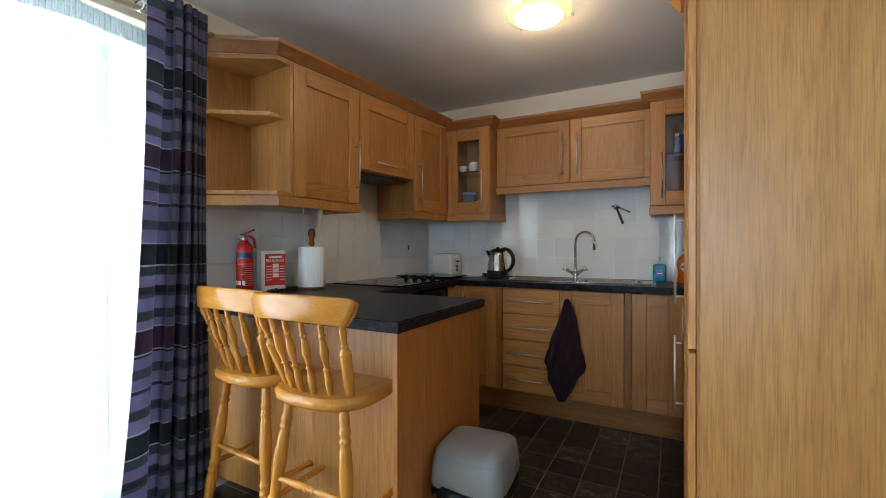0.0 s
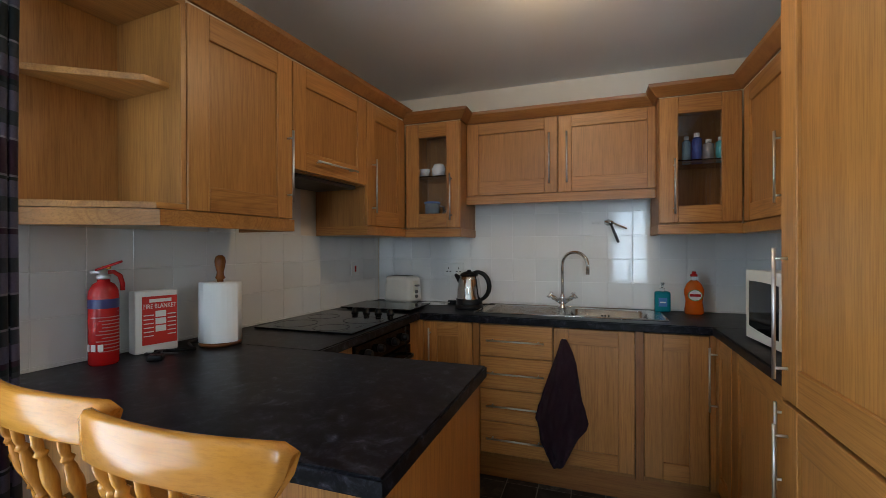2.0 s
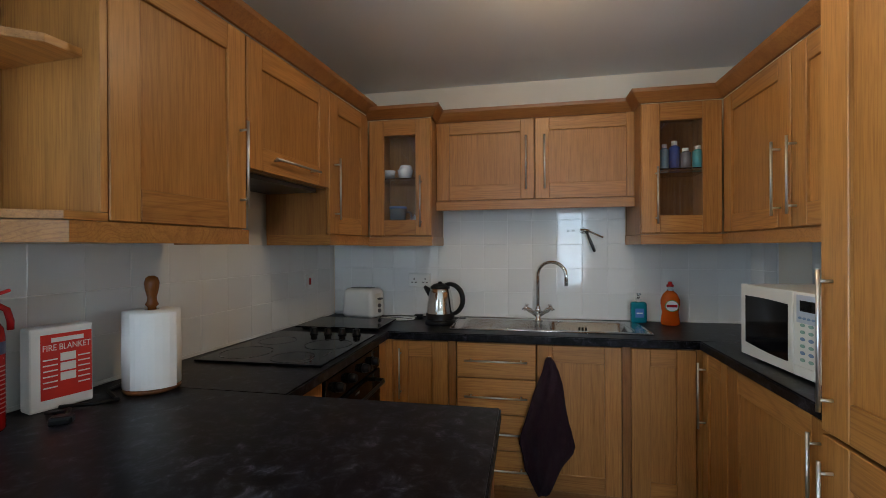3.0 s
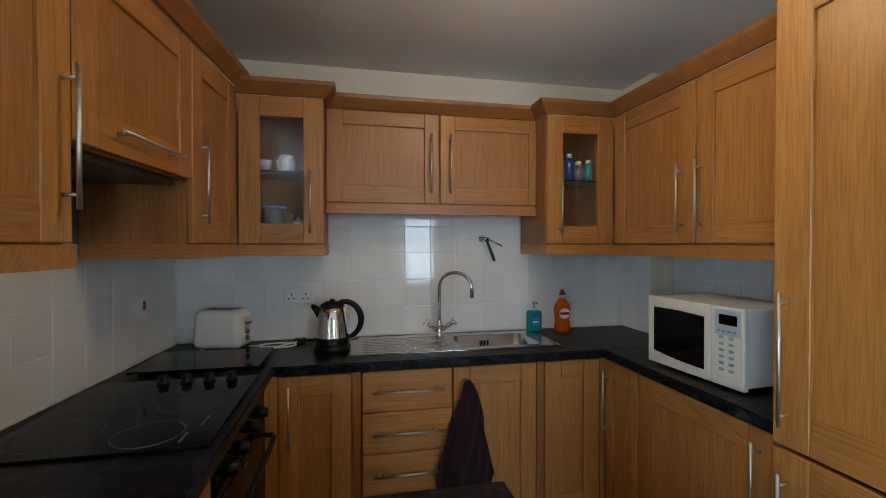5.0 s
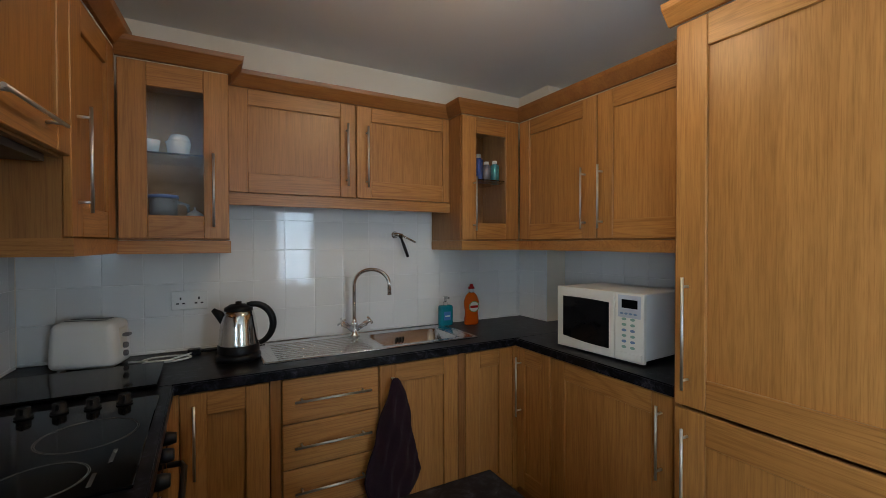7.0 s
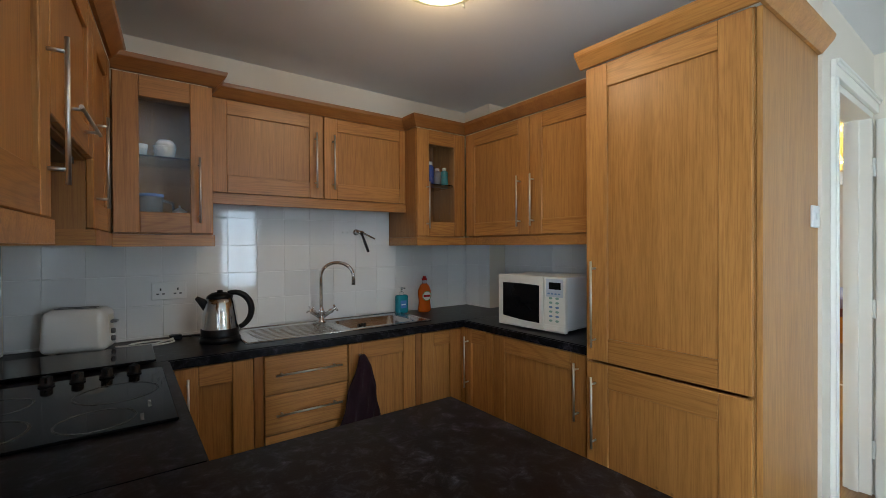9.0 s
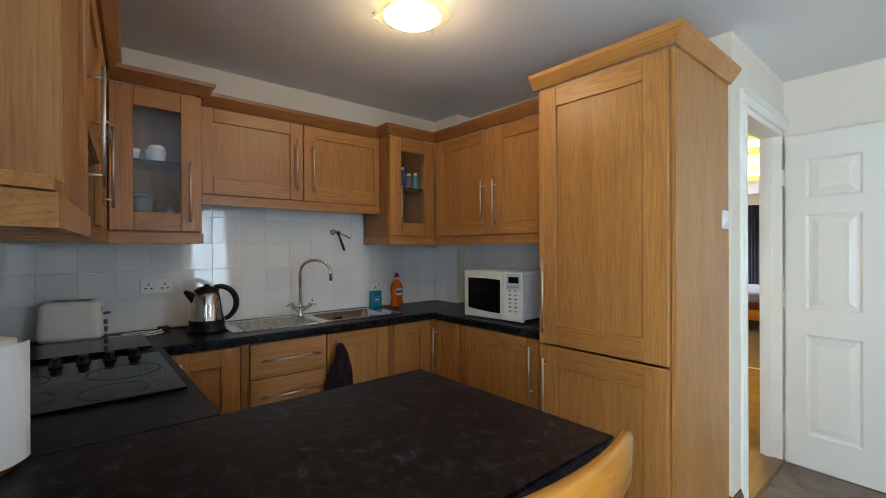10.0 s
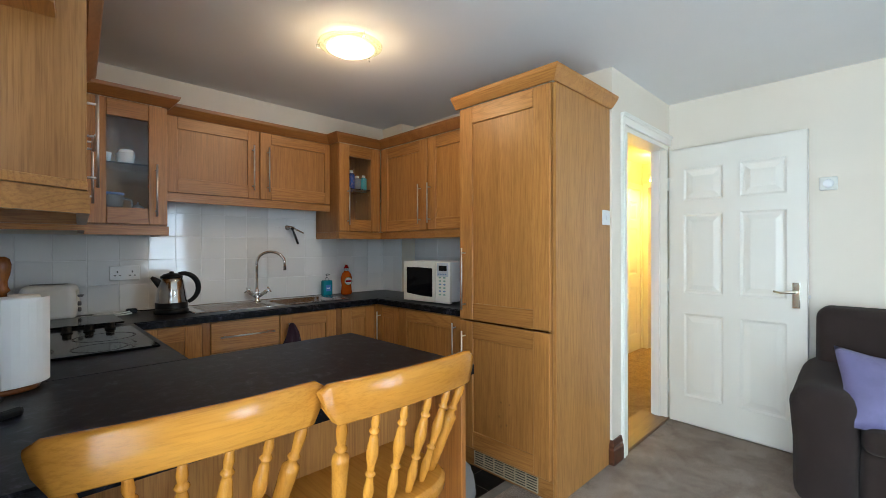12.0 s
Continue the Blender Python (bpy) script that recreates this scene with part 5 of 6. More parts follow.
# ---- ceiling light ----
c = thing("ceiling_light", "round frosted glass ceiling light with chrome clips, lit", "ceiling light", pose(0.06, 2.005, CZ))
mg, tg, pg = material("lit_frosted_glass")
pg.inputs["Base Color"].default_value = (0.95, 0.9, 0.75, 1)
pg.inputs["Roughness"].default_value = 0.35
pg.inputs["Emission Color"].default_value = (1.0, 0.86, 0.55, 1)
pg.inputs["Emission Strength"].default_value = 5.0
# rim glass: yellow tint and slight emission stand for the bulb's light in it
mr, tr, pr = material("glowing_glass_rim")
pr.inputs["Base Color"].default_value = (0.85, 0.85, 0.6, 1)
pr.inputs["Roughness"].default_value = 0.15
pr.inputs["Transmission Weight"].default_value = 0.75
pr.inputs["Emission Color"].default_value = (1.0, 0.9, 0.5, 1)
pr.inputs["Emission Strength"].default_value = 0.12
bm = bmesh.new()
lathe(bm, [(0.165, -0.026), (0.150, -0.032), (0.128, -0.042)], 48, None, False)
bmesh.ops.solidify(bm, geom=bm.faces[:], thickness=0.004)
part("rim", bm, mr, c, "clear glass rim with a faint painted glow")
bm = bmesh.new()
lathe(bm, [(0.119, -0.045), (0.095, -0.058), (0.06, -0.067), (0.02, -0.070), (0.002, -0.070)], 48, None, True)
part("bowl", bm, mg, c, "glowing frosted bowl")
bm = bmesh.new()
lathe(bm, [(0.09, 0.0), (0.09, -0.02), (0.07, -0.025)], 30)
part("base", bm, WHITE_PLASTIC, c)
for a in (20, 140, 260):
    bm = bmesh.new()
    tube(bm, [(0.09 * math.cos(radians(a)), 0.09 * math.sin(radians(a)), -0.018), (0.172 * math.cos(radians(a)), 0.172 * math.sin(radians(a)), -0.026), (0.172 * math.cos(radians(a)), 0.172 * math.sin(radians(a)), -0.042), (0.155 * math.cos(radians(a)), 0.155 * math.sin(radians(a)), -0.042)], 0.004, 8)
    part("clip", bm, STEEL, c, "chrome clip")

# ---- patio window, net and curtain ----
c = thing("patio_window", "white-framed patio window behind the net curtain", "window", HOB_WALL @ pose(-0.2, -1.3, 0))
tagged(c, kind="structure")
for a, b in ((P0, P0 + 0.07), (P1 - 0.07, P1), (-0.25, -0.17)):
    part("frame", boxes((0.0, 0.07, a, b, 0.0, PZ)), WHITE_PAINT, c)
for z0, z1 in ((0.0, 0.08), (PZ - 0.08, PZ)):
    part("frame", boxes((0.002, 0.068, P0 + 0.07, P1 - 0.07, z0, z1)), WHITE_PAINT, c)
for a, b in ((P0 + 0.07, -0.25), (-0.17, P1 - 0.07)):
    g = part("pane", boxes((0.03, 0.038, a, b, 0.08, PZ - 0.08)), GLASS, c)
    g.visible_shadow = False
structure("window_head", set_at(boxes((-0.05, 0.012, P0 - 1.3, P1 - 1.3, PZ - 0.005, PZ + 0.045), bevel=0.004), HOB_WALL), plain("cream_trim", (0.78, 0.68, 0.48), 0.4), "cream painted window head board", "trim")
mn, tn, pn = material("net_curtain_voile")
outn = tn.nodes["Material Output"]
trn = tn.nodes.new("ShaderNodeBsdfTransparent")
trl = tn.nodes.new("ShaderNodeBsdfTranslucent")
dif = tn.nodes.new("ShaderNodeBsdfDiffuse")
trl.inputs[0].default_value = (0.92, 0.94, 0.95, 1)
dif.inputs[0].default_value = (0.85, 0.86, 0.86, 1)
m1 = tn.nodes.new("ShaderNodeMixShader")
m2 = tn.nodes.new("ShaderNodeMixShader")
m1.inputs[0].default_value, m2.inputs[0].default_value = 0.5, 0.45
tn.links.new(trl.outputs[0], m1.inputs[1])
tn.links.new(dif.outputs[0], m1.inputs[2])
tn.links.new(trn.outputs[0], m2.inputs[1])
tn.links.new(m1.outputs[0], m2.inputs[2])
tn.links.new(m2.outputs[0], outn.inputs[0])
bm = bmesh.new()
NY, NZ = 300, 8
grid = []
for i in range(NY + 1):
    y = P0 - 0.05 + (P1 - P0 + 0.13) * i / NY - 1.3
    sag = 0.05 * abs(math.sin(2.6 * (y + 0.62)))
    col = []
    for k in range(NZ + 1):
        u = k / NZ
        z = 0.03 + (PZ - 0.045 - sag - 0.03) * u
        col.append(bm.verts.new((0.040 + 0.012 * math.sin(y * (95 if u > 0.93 else 48)) + 0.01 * math.sin(y * 13), y, z)))
    grid.append(col)
for a, b in zip(grid, grid[1:]):
    for k in range(NZ):
        bm.faces.new((a[k], b[k], b[k + 1], a[k + 1])).smooth = True
net = thing("net_curtain", "white gathered net curtain across the patio window", "curtain", HOB_WALL)
part("voile", bm, mn, net, "sheer white voile")
mh, th_, ph_ = material("net_header_cotton")
ph_.inputs["Base Color"].default_value = (0.74, 0.78, 0.78, 1)
ph_.inputs["Roughness"].default_value = 0.85
ph_.inputs["Transmission Weight"].default_value = 0.25
bm = bmesh.new()
strip = []
for i in range(901):
    y = P0 - 0.05 + (P1 - P0 + 0.13) * i / 900 - 1.3
    top = PZ - 0.035 - 0.05 * abs(math.sin(2.6 * (y + 0.62)))
    out = 0.055 + 0.006 * math.sin(y * 330) + 0.01 * math.sin(y * 13)
    strip.append([bm.verts.new((out + 0.004 * (k == 1), y, top - 0.075 + 0.0375 * k)) for k in range(3)])
for a, b in zip(strip, strip[1:]):
    for k in range(2):
        bm.faces.new((a[k], b[k], b[k + 1], a[k + 1])).smooth = True
bmesh.ops.solidify(bm, geom=bm.faces[:], thickness=0.002)
part("header_tape", bm, mh, net, "pleated white header tape")
bm = bmesh.new()
pole_a, pole_b = HOB_WALL @ Vector((0.13, -2.85, 2.17)), HOB_WALL @ Vector((0.13, -0.19, 2.17))
c = thing("curtain_pole", "pale wooden curtain pole with a ball finial", "curtain pole")
POLE = wood("pale_pole", "y", (0.72, 0.55, 0.34), (0.6, 0.42, 0.24), 0.35)
part("pole", rod(bm, pole_a, pole_b, 0.014, 16), POLE, c)
bm = bmesh.new()
m, ln = between(pole_b, pole_b + (pole_b - pole_a).normalized() * 0.09)
lathe(bm, [(0.014, 0), (0.024, 0.008), (0.024, 0.014), (0.015, 0.022), (0.03, 0.045), (0.03, 0.06), (0.018, 0.082), (0.004, 0.09)], 20, m)
part("finial", bm, POLE, c, "turned finial")
for yy in (-2.7, -0.26):
    bm = bmesh.new()
    rod(bm, HOB_WALL @ Vector((0.001, yy, 2.15)), HOB_WALL @ Vector((0.13, yy, 2.15)), 0.010, 10)
    part("bracket", bm, POLE, c)


def striped_fabric():
    m, t, p = material("striped_curtain_fabric")
    tc = t.nodes.new("ShaderNodeTexCoord")
    sep = t.nodes.new("ShaderNodeSeparateXYZ")
    t.links.new(tc.outputs["Object"], sep.inputs[0])
    mm = t.nodes.new("ShaderNodeMath")
    mm.operation = "MULTIPLY"
    mm.inputs[1].default_value = 1 / 0.76
    t.links.new(sep.outputs["Z"], mm.inputs[0])
    ad = t.nodes.new("ShaderNodeMath")
    ad.operation = "ADD"
    ad.inputs[1].default_value = 0.43
    t.links.new(mm.outputs[0], ad.inputs[0])
    fr = t.nodes.new("ShaderNodeMath")
    fr.operation = "FRACT"
    t.links.new(ad.outputs[0], fr.inputs[0])
    r = t.nodes.new("ShaderNodeValToRGB")
    r.color_ramp.interpolation = "CONSTANT"
    L, G, K, P, W = (0.175, 0.16, 0.255), (0.045, 0.062, 0.08), (0.005, 0.018, 0.026), (0.045, 0.013, 0.045), (0.33, 0.32, 0.40)
    stops = [(0.0, L), (0.05, G), (0.10, L), (0.18, P), (0.20, W), (0.207, L), (0.26, G), (0.31, L), (0.37, K), (0.38, W), (0.388, P), (0.51, W), (0.517, L), (0.56, G), (0.61, L), (0.68, G), (0.70, K), (0.72, P), (0.74, L), (0.80, G), (0.85, W), (0.857, K), (0.97, W), (0.977, L)]
    el = r.color_ramp.elements
    while len(el) < len(stops):
        el.new(0.5)
    for e, (pos, colr) in zip(el, stops):
        e.position, e.color = pos, (*colr, 1)
    t.links.new(fr.outputs[0], r.inputs[0])
    v = coords(t)
    f = noise_tex(t, coords(t, (1, 1, 3)), 260, 3, 0.7)
    t.links.new(mixed(t, r.outputs[0], ramp(t, f, [(0.3, (0.7, 0.7, 0.7)), (0.7, (1.15, 1.15, 1.15))]), 1.0, "MULTIPLY"), p.inputs["Base Color"])
    p.inputs["Roughness"].default_value = 0.65
    p.inputs["Sheen Weight"].default_value = 0.2
    bumped(t, p, f, 0.3, 0.001)
    return m


bm = bmesh.new()
NU, NV = 150, 40
cols = []
for i in range(NU + 1):
    u = i / NU
    col = []
    for k in range(NV + 1):
        w = k / NV
        z = 0.02 + 2.21 * w
        ph = 0.6 + 2 * math.pi * (0.35 * u + 5.2 * u ** 2.2)
        amp = 0.036 + 0.014 * math.sin(9 * u + 2)
        wide = 0.25 + 0.127 * (1 - w) ** 1.5
        yy = 1.085 - (1 - u) * wide - 0.010 * math.sin(2 * ph)
        xx = -1.255 + amp * math.sin(ph + 0.5 * math.sin(3 * w)) + 0.010 * math.sin(5 * w + 8 * u)
        col.append(bm.verts.new((xx, yy, z)))
    cols.append(col)
for a, b in zip(cols, cols[1:]):
    for k in range(NV):
        bm.faces.new((a[k], b[k], b[k + 1], a[k + 1])).smooth = True
bmesh.ops.solidify(bm, geom=bm.faces[:], thickness=0.002)
curt = thing("curtain", "lilac, teal and plum striped eyelet curtain, drawn open", "curtain")
part("fabric", bm, striped_fabric(), curt)
for i in range(6):
    bm = bmesh.new()
    yy = 0.83 + i * 0.045
    lathe(bm, [(0.020, -0.004), (0.027, -0.004), (0.027, 0.004), (0.020, 0.004)], 24, pose(-1.30, yy, 2.17, 90, 0, 25), False)
    part("eyelet", bm, CHROME, curt, "chrome eyelet")

# ---- doorway, door, skirting ----
door_trim = tagged(new("architrave"), "white painted moulded door architrave", "trim", kind="structure")
for a, b in ((D0 - 0.07, D0), (D1, EX - 0.002)):
    w = b - a
    if w > 0.03:
        part("upright", boxes((a, b, FY - 0.018, FY - 0.0005, 0.0, DH - 0.001), (a + 0.008, a + 0.02, FY - 0.024, FY - 0.0175, 0.0, DH - 0.001), bevel=0.003), WHITE_PAINT, door_trim)
part("head", boxes((D0 - 0.069, EX - 0.002, FY - 0.018, FY - 0.0005, DH, DH + 0.07), (D0 - 0.069, EX - 0.002, FY - 0.026, FY - 0.017, DH + 0.045, DH + 0.07), (D0 - 0.069, EX - 0.002, FY - 0.032, FY - 0.025, DH + 0.058, DH + 0.07), bevel=0.003), WHITE_PAINT, door_trim)
part("lining", boxes((D0, D0 + 0.03, FY, FY + 0.115, 0.0, DH), (D1 - 0.03, D1, FY, FY + 0.115, 0.0, DH), (D0 + 0.03, D1 - 0.03, FY, FY + 0.115, DH - 0.03, DH)), WHITE_PAINT, door_trim)
part("stop", boxes((D0 + 0.03, D0 + 0.042, FY + 0.05, FY + 0.09, 0.02, DH - 0.03), (D1 - 0.042, D1 - 0.03, FY + 0.05, FY + 0.09, 0.02, DH - 0.03)), WHITE_PAINT, door_trim)
structure("door_saddle", boxes((D0, D1, FY - 0.01, FY + 0.20, 0.0, 0.022), bevel=0.006), SADDLE, "worn timber door saddle", "saddle")


def panel_door(name, m, w, h, label, lever=True):
    """A six-panel moulded door; hinge edge at x = 0, face at y = 0 facing -y."""
    d = thing(name, label, "door", m)
    tagged(d, kind="structure")
    bm = bmesh.new()
    xs = [(0.10, w / 2 - 0.05), (w / 2 + 0.05, w - 0.10)]
    zs = [(0.20, 0.80), (0.95, 1.52), (1.62, 1.85)]
    cuts_x = [0, xs[0][0], xs[0][1], xs[1][0], xs[1][1], w]
    cuts_z = [0] + [q for z in zs for q in z] + [h]
    th = 0.038
    for i in range(5):
        for k in range(7):
            if i in (1, 3) and k in (1, 3, 5):
                continue
            x0, x1, z0, z1 = cuts_x[i], cuts_x[i + 1], cuts_z[k], cuts_z[k + 1]
            vs = [bm.verts.new(q) for q in ((x0, 0, z0), (x1, 0, z0), (x1, 0, z1), (x0, 0, z1))]
            bm.faces.new(vs)
    box(bm, 0, w, 0.014, th, 0, h)
    for q in ((0, 0.004, 0, h, 0, 0.014), (w - 0.004, w, 0, h, 0, 0.014)):
        box(bm, q[0], q[1], q[4], q[5], q[2], q[3])
    for z0, z1 in ((0, 0.004), (h - 0.004, h)):
        box(bm, 0.004, w - 0.004, 0, 0.014, z0, z1)
    part("leaf", bm, WHITE_PAINT, d)
    for x0, x1 in xs:
        for z0, z1 in zs:
            bm = bmesh.new()
            lv = []
            for off, y in ((0, 0.0), (0.014, 0.008), (0.026, 0.008), (0.058, 0.002)):
                lv.append([bm.verts.new(q) for q in ((x0 + off, y, z0 + off), (x1 - off, y, z0 + off), (x1 - off, y, z1 - off), (x0 + off, y, z1 - off))])
            for a, b in zip(lv, lv[1:]):
                for i in range(4):
                    bm.faces.new((a[i], a[(i + 1) % 4], b[(i + 1) % 4], b[i]))
            bm.faces.new(lv[-1])
            part("panel", bm, WHITE_PAINT, d)
    if lever:
        part("handle_plate", boxes((w - 0.075, w - 0.035, -0.006, -0.0002, 0.90, 1.06), bevel=0.003), plain("brass", (0.84, 0.78, 0.62), 0.18, 1.0), d, "brass handle plate")
        bm = bmesh.new()
        tube(bm, [(w - 0.055, -0.004, 1.0), (w - 0.055, -0.045, 1.0), (w - 0.08, -0.05, 1.0), (w - 0.12, -0.05, 0.995), (w - 0.16, -0.05, 1.003)], [0.009, 0.008, 0.009, 0.008, 0.006], 10)
        part("handle", bm, bpy.data.materials["brass"], d, "brass lever handle")
        part("latch", boxes((w, w + 0.012, 0.012, 0.026, 0.965, 0.985), bevel=0.002), STEEL, d)
    for hz in (0.25, 1.0, 1.75):
        part("hinge", boxes((-0.012, 0.0, -0.004, 0.008, hz - 0.05, hz + 0.05), bevel=0.002), CREAM_PLASTIC, d)
    return d


panel_door("door_1", pose(2.296, 1.178, 0.012, 0, 0, -94), 0.80, 2.0, "white six-panel door standing open against the wall")

SK = [(0.0, 0.0), (0.020, 0.0), (0.020, 0.09), (0.013, 0.10), (0.016, 0.115), (0.008, 0.13), (0.006, 0.145), (0.0, 0.145)]
bm = bmesh.new()
moulding(bm, [(RX - 0.001, 1.225), (RX - 0.001, FY - 0.001), (D0 - 0.072, FY - 0.001)], SK)
moulding(bm, [(EX - 0.001, FY - 0.03), (EX - 0.001, BY + 0.001), (WX, BY + 0.001)], SK)
moulding(bm, [(wall_x(P1) + 0.001, 0.94), (wall_x(1.21) + 0.001, 1.21)][::-1], [(-o, h) for o, h in SK])
structure("baseboard", bm, REDWOOD["y"], "dark red-brown stained moulded skirting board", "skirting")

# ---- back window ----
WW, WH = 0.66, 1.55
c = thing("window_back", "white-framed living room window", "window", pose(0.56, BY - 0.08, 0.55))
tagged(c, kind="structure")
for q in ((0, 0.05, 0, WH), (WW - 0.05, WW, 0, WH), (WW / 2 - 0.02, WW / 2 + 0.02, 0.05, WH - 0.05)):
    part("frame", boxes((q[0], q[1], 0, 0.06, q[2], q[3])), WHITE_PAINT, c)
for z0, z1 in ((0, 0.05), (WH - 0.05, WH)):
    part("frame", boxes((0.051, WW - 0.051, 0.001, 0.059, z0, z1)), WHITE_PAINT, c)
for x0, x1 in ((0.05, WW / 2 - 0.02), (WW / 2 + 0.02, WW - 0.05)):
    part("transom", boxes((x0 + 0.001, x1 - 0.001, 0.002, 0.058, 0.95, 0.99)), WHITE_PAINT, c)
    g = part("pane", boxes((x0, x1, 0.028, 0.032, 0.05, WH - 0.05)), GLASS, c)
    g.visible_shadow = False
part("sill", boxes((-0.05, WW + 0.05, 0.06, 0.16, -0.03, 0.0), bevel=0.004), WHITE_PAINT, c)

# ---- sofa ----
BROWN = cloth_mat("brown_stretch_cover", (0.034, 0.018, 0.014), 420, 0.95, 0.03)


def soft_box(x0, x1, y0, y1, z0, z1, r, wave=0.006):
    bm = boxes((x0, x1, y0, y1, z0, z1), bevel=r, segs=5)
    bmesh.ops.subdivide_edges(bm, edges=[e for e in bm.edges if e.calc_length() > 0.12], cuts=6, use_grid_fill=True)
    for v in bm.verts:
        n = noise.noise_vector(v.co * 4.0) * wave + noise.noise_vector(v.co * 13) * wave * 0.4
        v.co += n
        v.co.z = max(v.co.z, z0)
    for f in bm.faces:
        f.smooth = True
    return bm


c = thing("sofa", "sofa in a dark brown stretch cover against the wall", "sofa", pose(0, 0, 0.005))
part("base", soft_box(1.62, 2.29, -1.60, 0.14, 0.0, 0.34, 0.04), BROWN, c)
bm = soft_box(1.54, 2.20, 0.14, 0.385, 0.0, 0.60, 0.10)
for v in bm.verts:
    k = max(0, (v.co.z - 0.35) / 0.25)
    if v.co.y > 0.26:
        v.co.y += 0.03 * k * (1 - 0.3 * k)
    v.co.z += 0.07 * max(0, (v.co.x - 1.75) / 0.45) * k
part("arm", bm, BROWN, c, "rounded arm")
part("arm", soft_box(1.54, 2.20, -1.85, -1.60, 0.0, 0.60, 0.10), BROWN, c, "rounded arm")
bm = soft_box(2.02, 2.29, -1.80, 0.33, 0.10, 0.94, 0.06)
for v in bm.verts:
    v.co.x += 0.05 * max(0, (v.co.z - 0.4) / 0.5)
part("backrest", bm, BROWN, c, "covered backrest")
part("seat_cushion", soft_box(1.56, 2.06, -1.59, 0.135, 0.335, 0.45, 0.05), BROWN, c, "seat cushion")
LILAC = cloth_mat("lilac_satin", (0.20, 0.18, 0.36), 500, 0.35, 0.15)
bm = bmesh.new()
bmesh.ops.create_grid(bm, x_segments=16, y_segments=16, size=0.21)
for v in list(bm.verts):
    u, w = v.co.x / 0.21, v.co.y / 0.21
    pin = 1 - 0.07 * ((1 - abs(u)) * abs(w) + (1 - abs(w)) * abs(u))
    v.co.x *= pin
    v.co.y *= pin
    v.co.z = 0.075 * ((1 - u * u) * (1 - w * w)) ** 0.45
top = list(bm.faces)
dup = bmesh.ops.duplicate(bm, geom=top)
for v in [g for g in dup["geom"] if isinstance(g, bmesh.types.BMVert)]:
    v.co.z *= -1
bmesh.ops.remove_doubles(bm, verts=bm.verts, dist=0.0005)
bmesh.ops.recalc_face_normals(bm, faces=bm.faces)
for v in bm.verts:
    v.co += noise.noise_vector(v.co * 9) * 0.006
for f in bm.faces:
    f.smooth = True
solid("cushion", bm, LILAC, "lilac satin cushion leaning on the sofa arm", "cushion", pose(1.80, 0.03, 0.575, 52, 12, -62))

# ---- hall and bedroom ----
HY, HX = 2.22, 4.55
structure("hall_floor", boxes((RX + 0.1, HX, FY + 0.11, HY, -0.1, 0.008)), HALL_CARPET, "tan hall carpet", "carpet")
structure("hall_wall_north", boxes((RX + 0.1, HX, HY, HY + 0.1, 0, CZ)), WALL, "cream hall wall", "wall")
structure("hall_wall_south", boxes((EX + T, HX, FY, FY + 0.11, 0, CZ)), WALL, "cream hall wall", "wall")
structure("hall_ceiling", boxes((RX + 0.1, HX + 0.1, FY, HY + 0.1, CZ, CZ + 0.1)), CEILING, "white hall ceiling", "ceiling")
structure("hall_wall_end", boxes((HX, HX + 0.1, FY, 1.36, 0, CZ), (HX, HX + 0.1, 2.14, HY + 0.1, 0, CZ), (HX, HX + 0.1, 1.36, 2.14, DH, CZ)), WALL, "hall end wall with the bedroom doorway", "wall")
structure("bedroom_trim", boxes((HX - 0.018, HX - 0.001, 2.14, 2.20, 0, DH + 0.06), (HX - 0.018, HX - 0.001, 1.30, 1.36, 0, DH + 0.06), (HX - 0.018, HX - 0.001, 1.36, 2.14, DH, DH + 0.06), bevel=0.003), WHITE_PAINT, "white bedroom door architrave", "trim")
panel_door("door_2", pose(3.70, HY - 0.012, 0.012), 0.76, 2.0, "white six-panel door closed in the hall", False)
bm = boxes((3.63, 3.695, HY - 0.02, HY - 0.001, 0.008, 2.09), (4.465, 4.53, HY - 0.02, HY - 0.001, 0.008, 2.09), (3.695, 4.465, HY - 0.02, HY - 0.001, 2.025, 2.09), bevel=0.003)
structure("hall_architrave", bm, WHITE_PAINT, "white architrave round the hall door", "trim")
c = thing("pendant_light", "banded glass hall pendant lamp, lit warm yellow", "pendant lamp", pose(4.1, 1.80, CZ))
mh, th_, ph = material("lit_amber_glass")
ph.inputs["Base Color"].default_value = (0.9, 0.75, 0.4, 1)
ph.inputs["Emission Color"].default_value = (1.0, 0.72, 0.22, 1)
ph.inputs["Emission Strength"].default_value = 3.0
for i in range(9):
    bm = bmesh.new()
    r = 0.080 + 0.0095 * i
    lathe(bm, [(r, -0.12 - i * 0.02), (r + 0.010, -0.131 - i * 0.02), (r + 0.006, -0.1385 - i * 0.02)], 28, None, False)
    part("shade_ring", bm, mh, c)
bm = bmesh.new()
rod(bm, (0, 0, -0.18), (0, 0, -0.001), 0.005, 8)
lathe(bm, [(0.045, -0.001), (0.04, -0.02)], 16)
part("cord", bm, WHITE_PLASTIC, c)
point_lamp("hall_lamp", 4.1, 1.80, CZ - 0.24, HALL_POWER, (1.0, 0.68, 0.14), 0.06)
down_lamp("kitchen_lamp", 0.06, 2.005, CZ - 0.078, LAMP_POWER * 0.7, (1.0, 0.76, 0.48), 0.07)
# added unseen lamp below the same bowl, brightens ceiling and upper walls
point_lamp("kitchen_lamp_spill", 0.06, 2.005, CZ - 0.125, LAMP_POWER * 1.4, (1.0, 0.71, 0.42), 0.07)

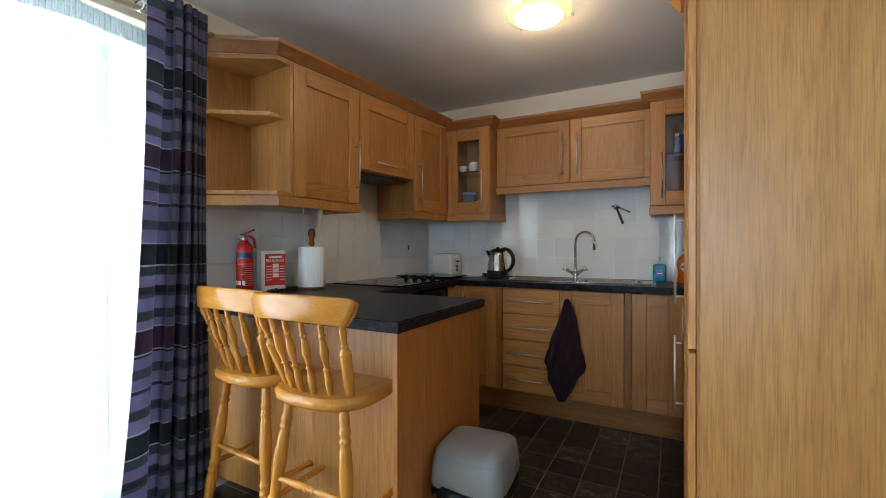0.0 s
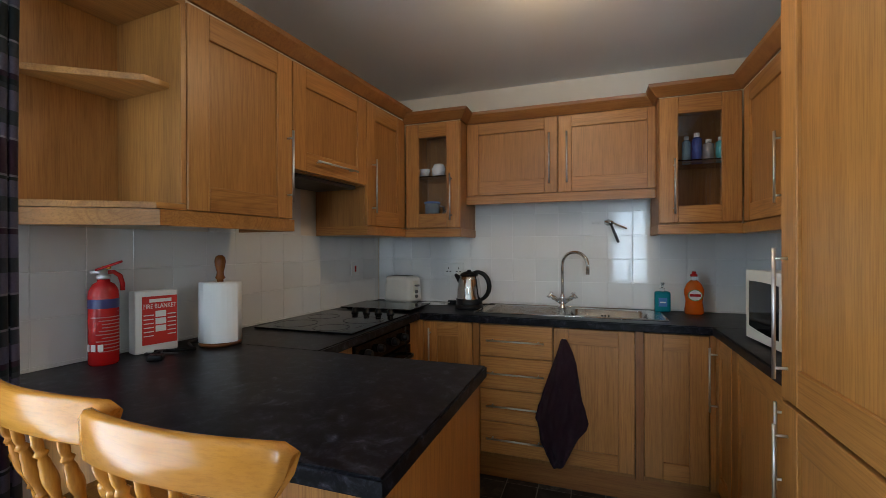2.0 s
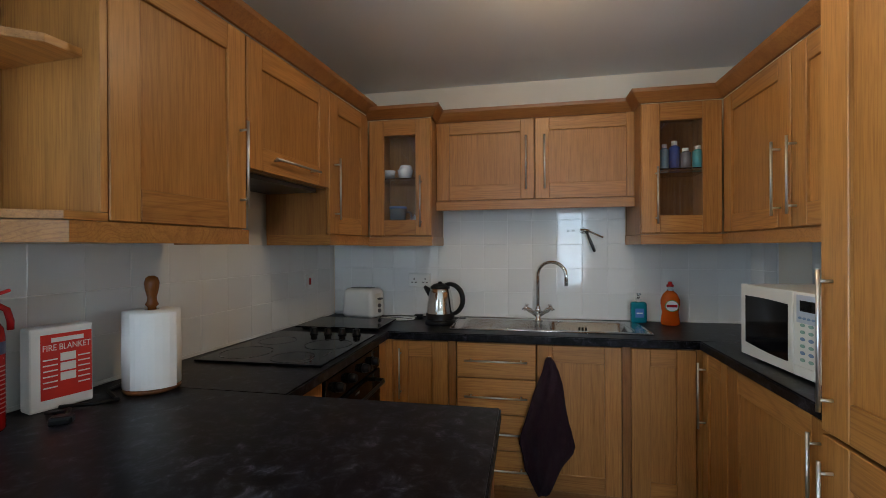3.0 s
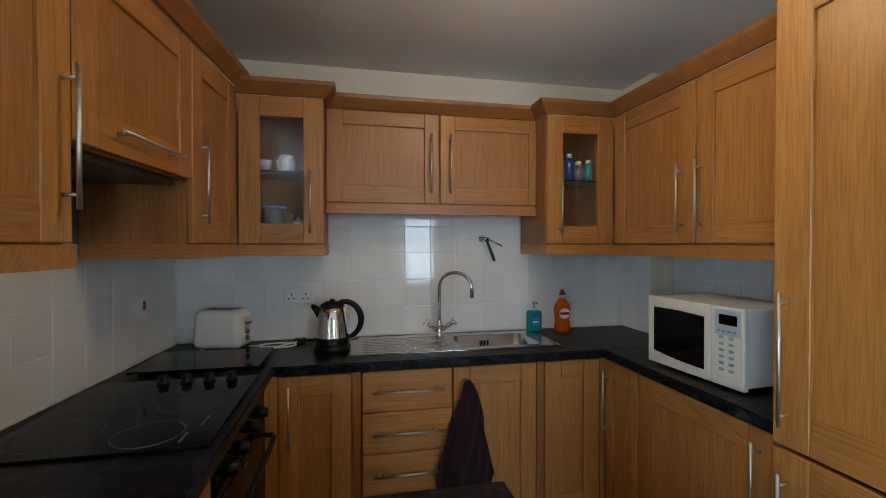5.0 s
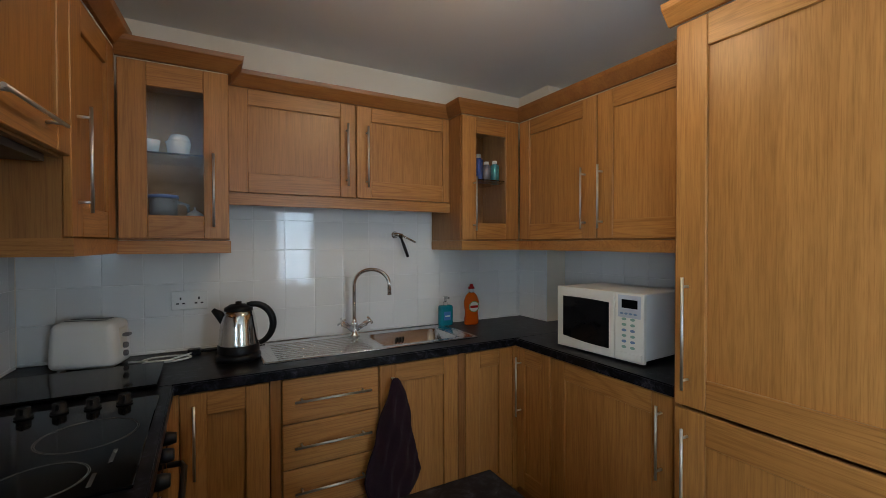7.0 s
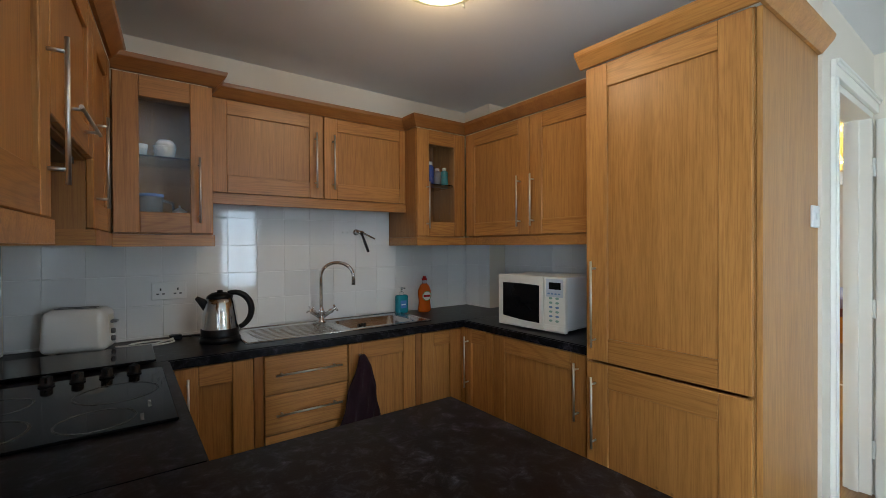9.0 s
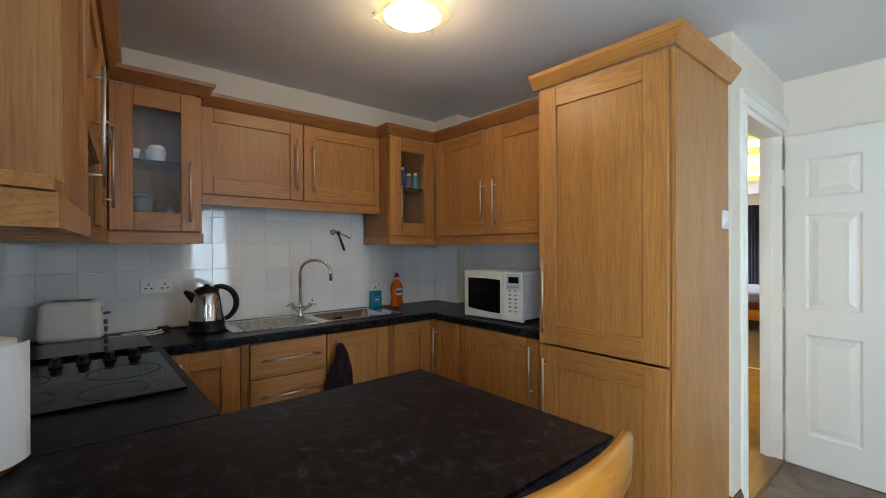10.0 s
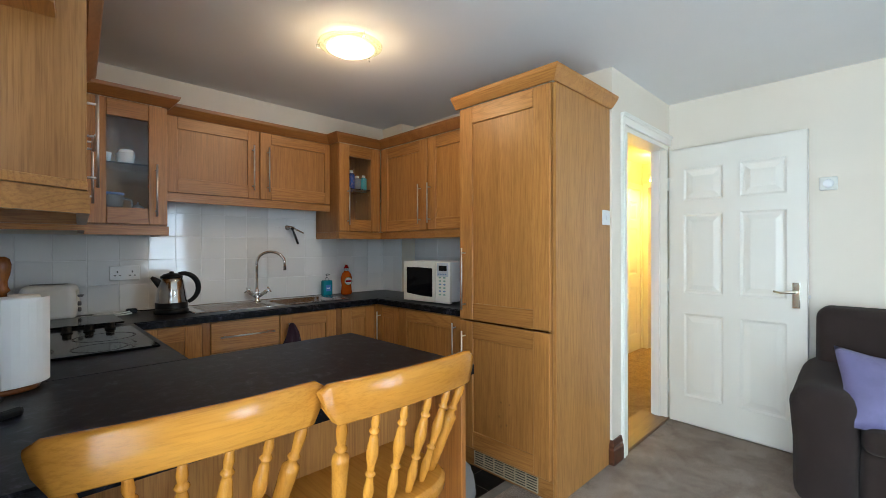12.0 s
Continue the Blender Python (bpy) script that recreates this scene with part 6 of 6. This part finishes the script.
B0, B1, BX = 0.9, 4.6, 9.0
structure("bedroom_floor", boxes((HX, BX, B0, B1, -0.1, 0.010)), HALL_CARPET, "tan bedroom carpet", "carpet")
structure("threshold_strip", boxes((HX + 0.03, HX + 0.07, 1.36, 2.14, 0.010, 0.016), bevel=0.002), STEEL, "metal carpet threshold strip", "trim")
structure("bedroom_ceiling", boxes((HX + 0.1, BX, B0, B1, CZ, CZ + 0.1)), CEILING, "white bedroom ceiling", "ceiling")
structure("bedroom_walls", boxes((HX + 0.1, BX, B0 - 0.1, B0, 0, CZ), (HX + 0.1, BX, B1, B1 + 0.1, 0, CZ), (HX, HX + 0.1, HY + 0.1, B1, 0, CZ), (HX, HX + 0.1, B0, FY, 0, CZ), (BX, BX + 0.1, B0, 3.05, 0, CZ), (BX, BX + 0.1, 4.3, B1, 0, CZ), (BX, BX + 0.1, 3.05, 4.3, 0, 0.72), (BX, BX + 0.1, 3.05, 4.3, 2.05, CZ)), WALL, "cream bedroom walls with a window", "wall")
c = thing("bedroom_window", "bright bedroom window with a white frame", "window", pose(BX, 3.05, 0.72))
tagged(c, kind="structure")
for q in ((0, 0.06, 0, 1.33), (1.19, 1.25, 0, 1.33), (0.061, 1.189, 0, 0.06), (0.061, 1.189, 1.27, 1.33)):
    part("frame", boxes((0.02, 0.07, q[0], q[1], q[2], q[3])), WHITE_PAINT, c)
g = part("pane", boxes((0.04, 0.046, 0.06, 1.19, 0.06, 1.27)), GLASS, c)
g.visible_shadow = False
c = thing("bed", "pale wooden bed with a lilac patterned bedspread", "bed", pose(6.9, 2.1, 0.01))
part("frame", boxes((0, 1.9, 0, 1.4, 0.20, 0.36), (0.03, 0.09, 0.05, 0.11, 0, 0.2), (0.03, 0.09, 1.29, 1.35, 0, 0.2), (1.8, 1.86, 0.05, 0.11, 0, 0.2), (1.8, 1.86, 1.29, 1.35, 0, 0.2)), PINE["y"], c)
part("valance", boxes((-0.004, 1.9, 0.01, 1.39, 0.361, 0.47)), cloth_mat("maroon_fabric", (0.12, 0.02, 0.02)), c, "maroon valance")
part("bedspread", soft_box(-0.02, 1.9, -0.02, 1.42, 0.471, 0.62, 0.05), cloth_mat("lilac_spread", (0.30, 0.29, 0.48), 60), c, "lilac bedspread")
c = thing("wardrobe", "white panelled wardrobe in the bedroom", "wardrobe", pose(5.75, 2.50, 0.01))
part("body", boxes((0, 0.9, 0, 0.55, 0.0, 2.1)), WHITE_PAINT, c)
for k in range(2):
    part("door", boxes((-0.02, -0.001, 0.005 + k * 0.275, 0.27 + k * 0.275, 0.1, 2.08), (-0.026, -0.019, 0.05 + k * 0.275, 0.225 + k * 0.275, 0.2, 0.95), (-0.026, -0.019, 0.05 + k * 0.275, 0.225 + k * 0.275, 1.05, 1.95), bevel=0.003), WHITE_PAINT, c)
bm = bmesh.new()
cols = []
for i in range(41):
    cols.append([bm.verts.new((8.93 + 0.025 * math.sin(i * 0.9), 2.80 + i * 0.0075, z)) for z in (0.05, 2.15)])
for a, b in zip(cols, cols[1:]):
    bm.faces.new((a[0], b[0], b[1], a[1])).smooth = True
bmesh.ops.solidify(bm, geom=bm.faces[:], thickness=0.003)
solid("bedroom_curtain", bm, cloth_mat("dark_purple_curtain", (0.03, 0.025, 0.06)), "dark purple curtain beside the bedroom window", "curtain")
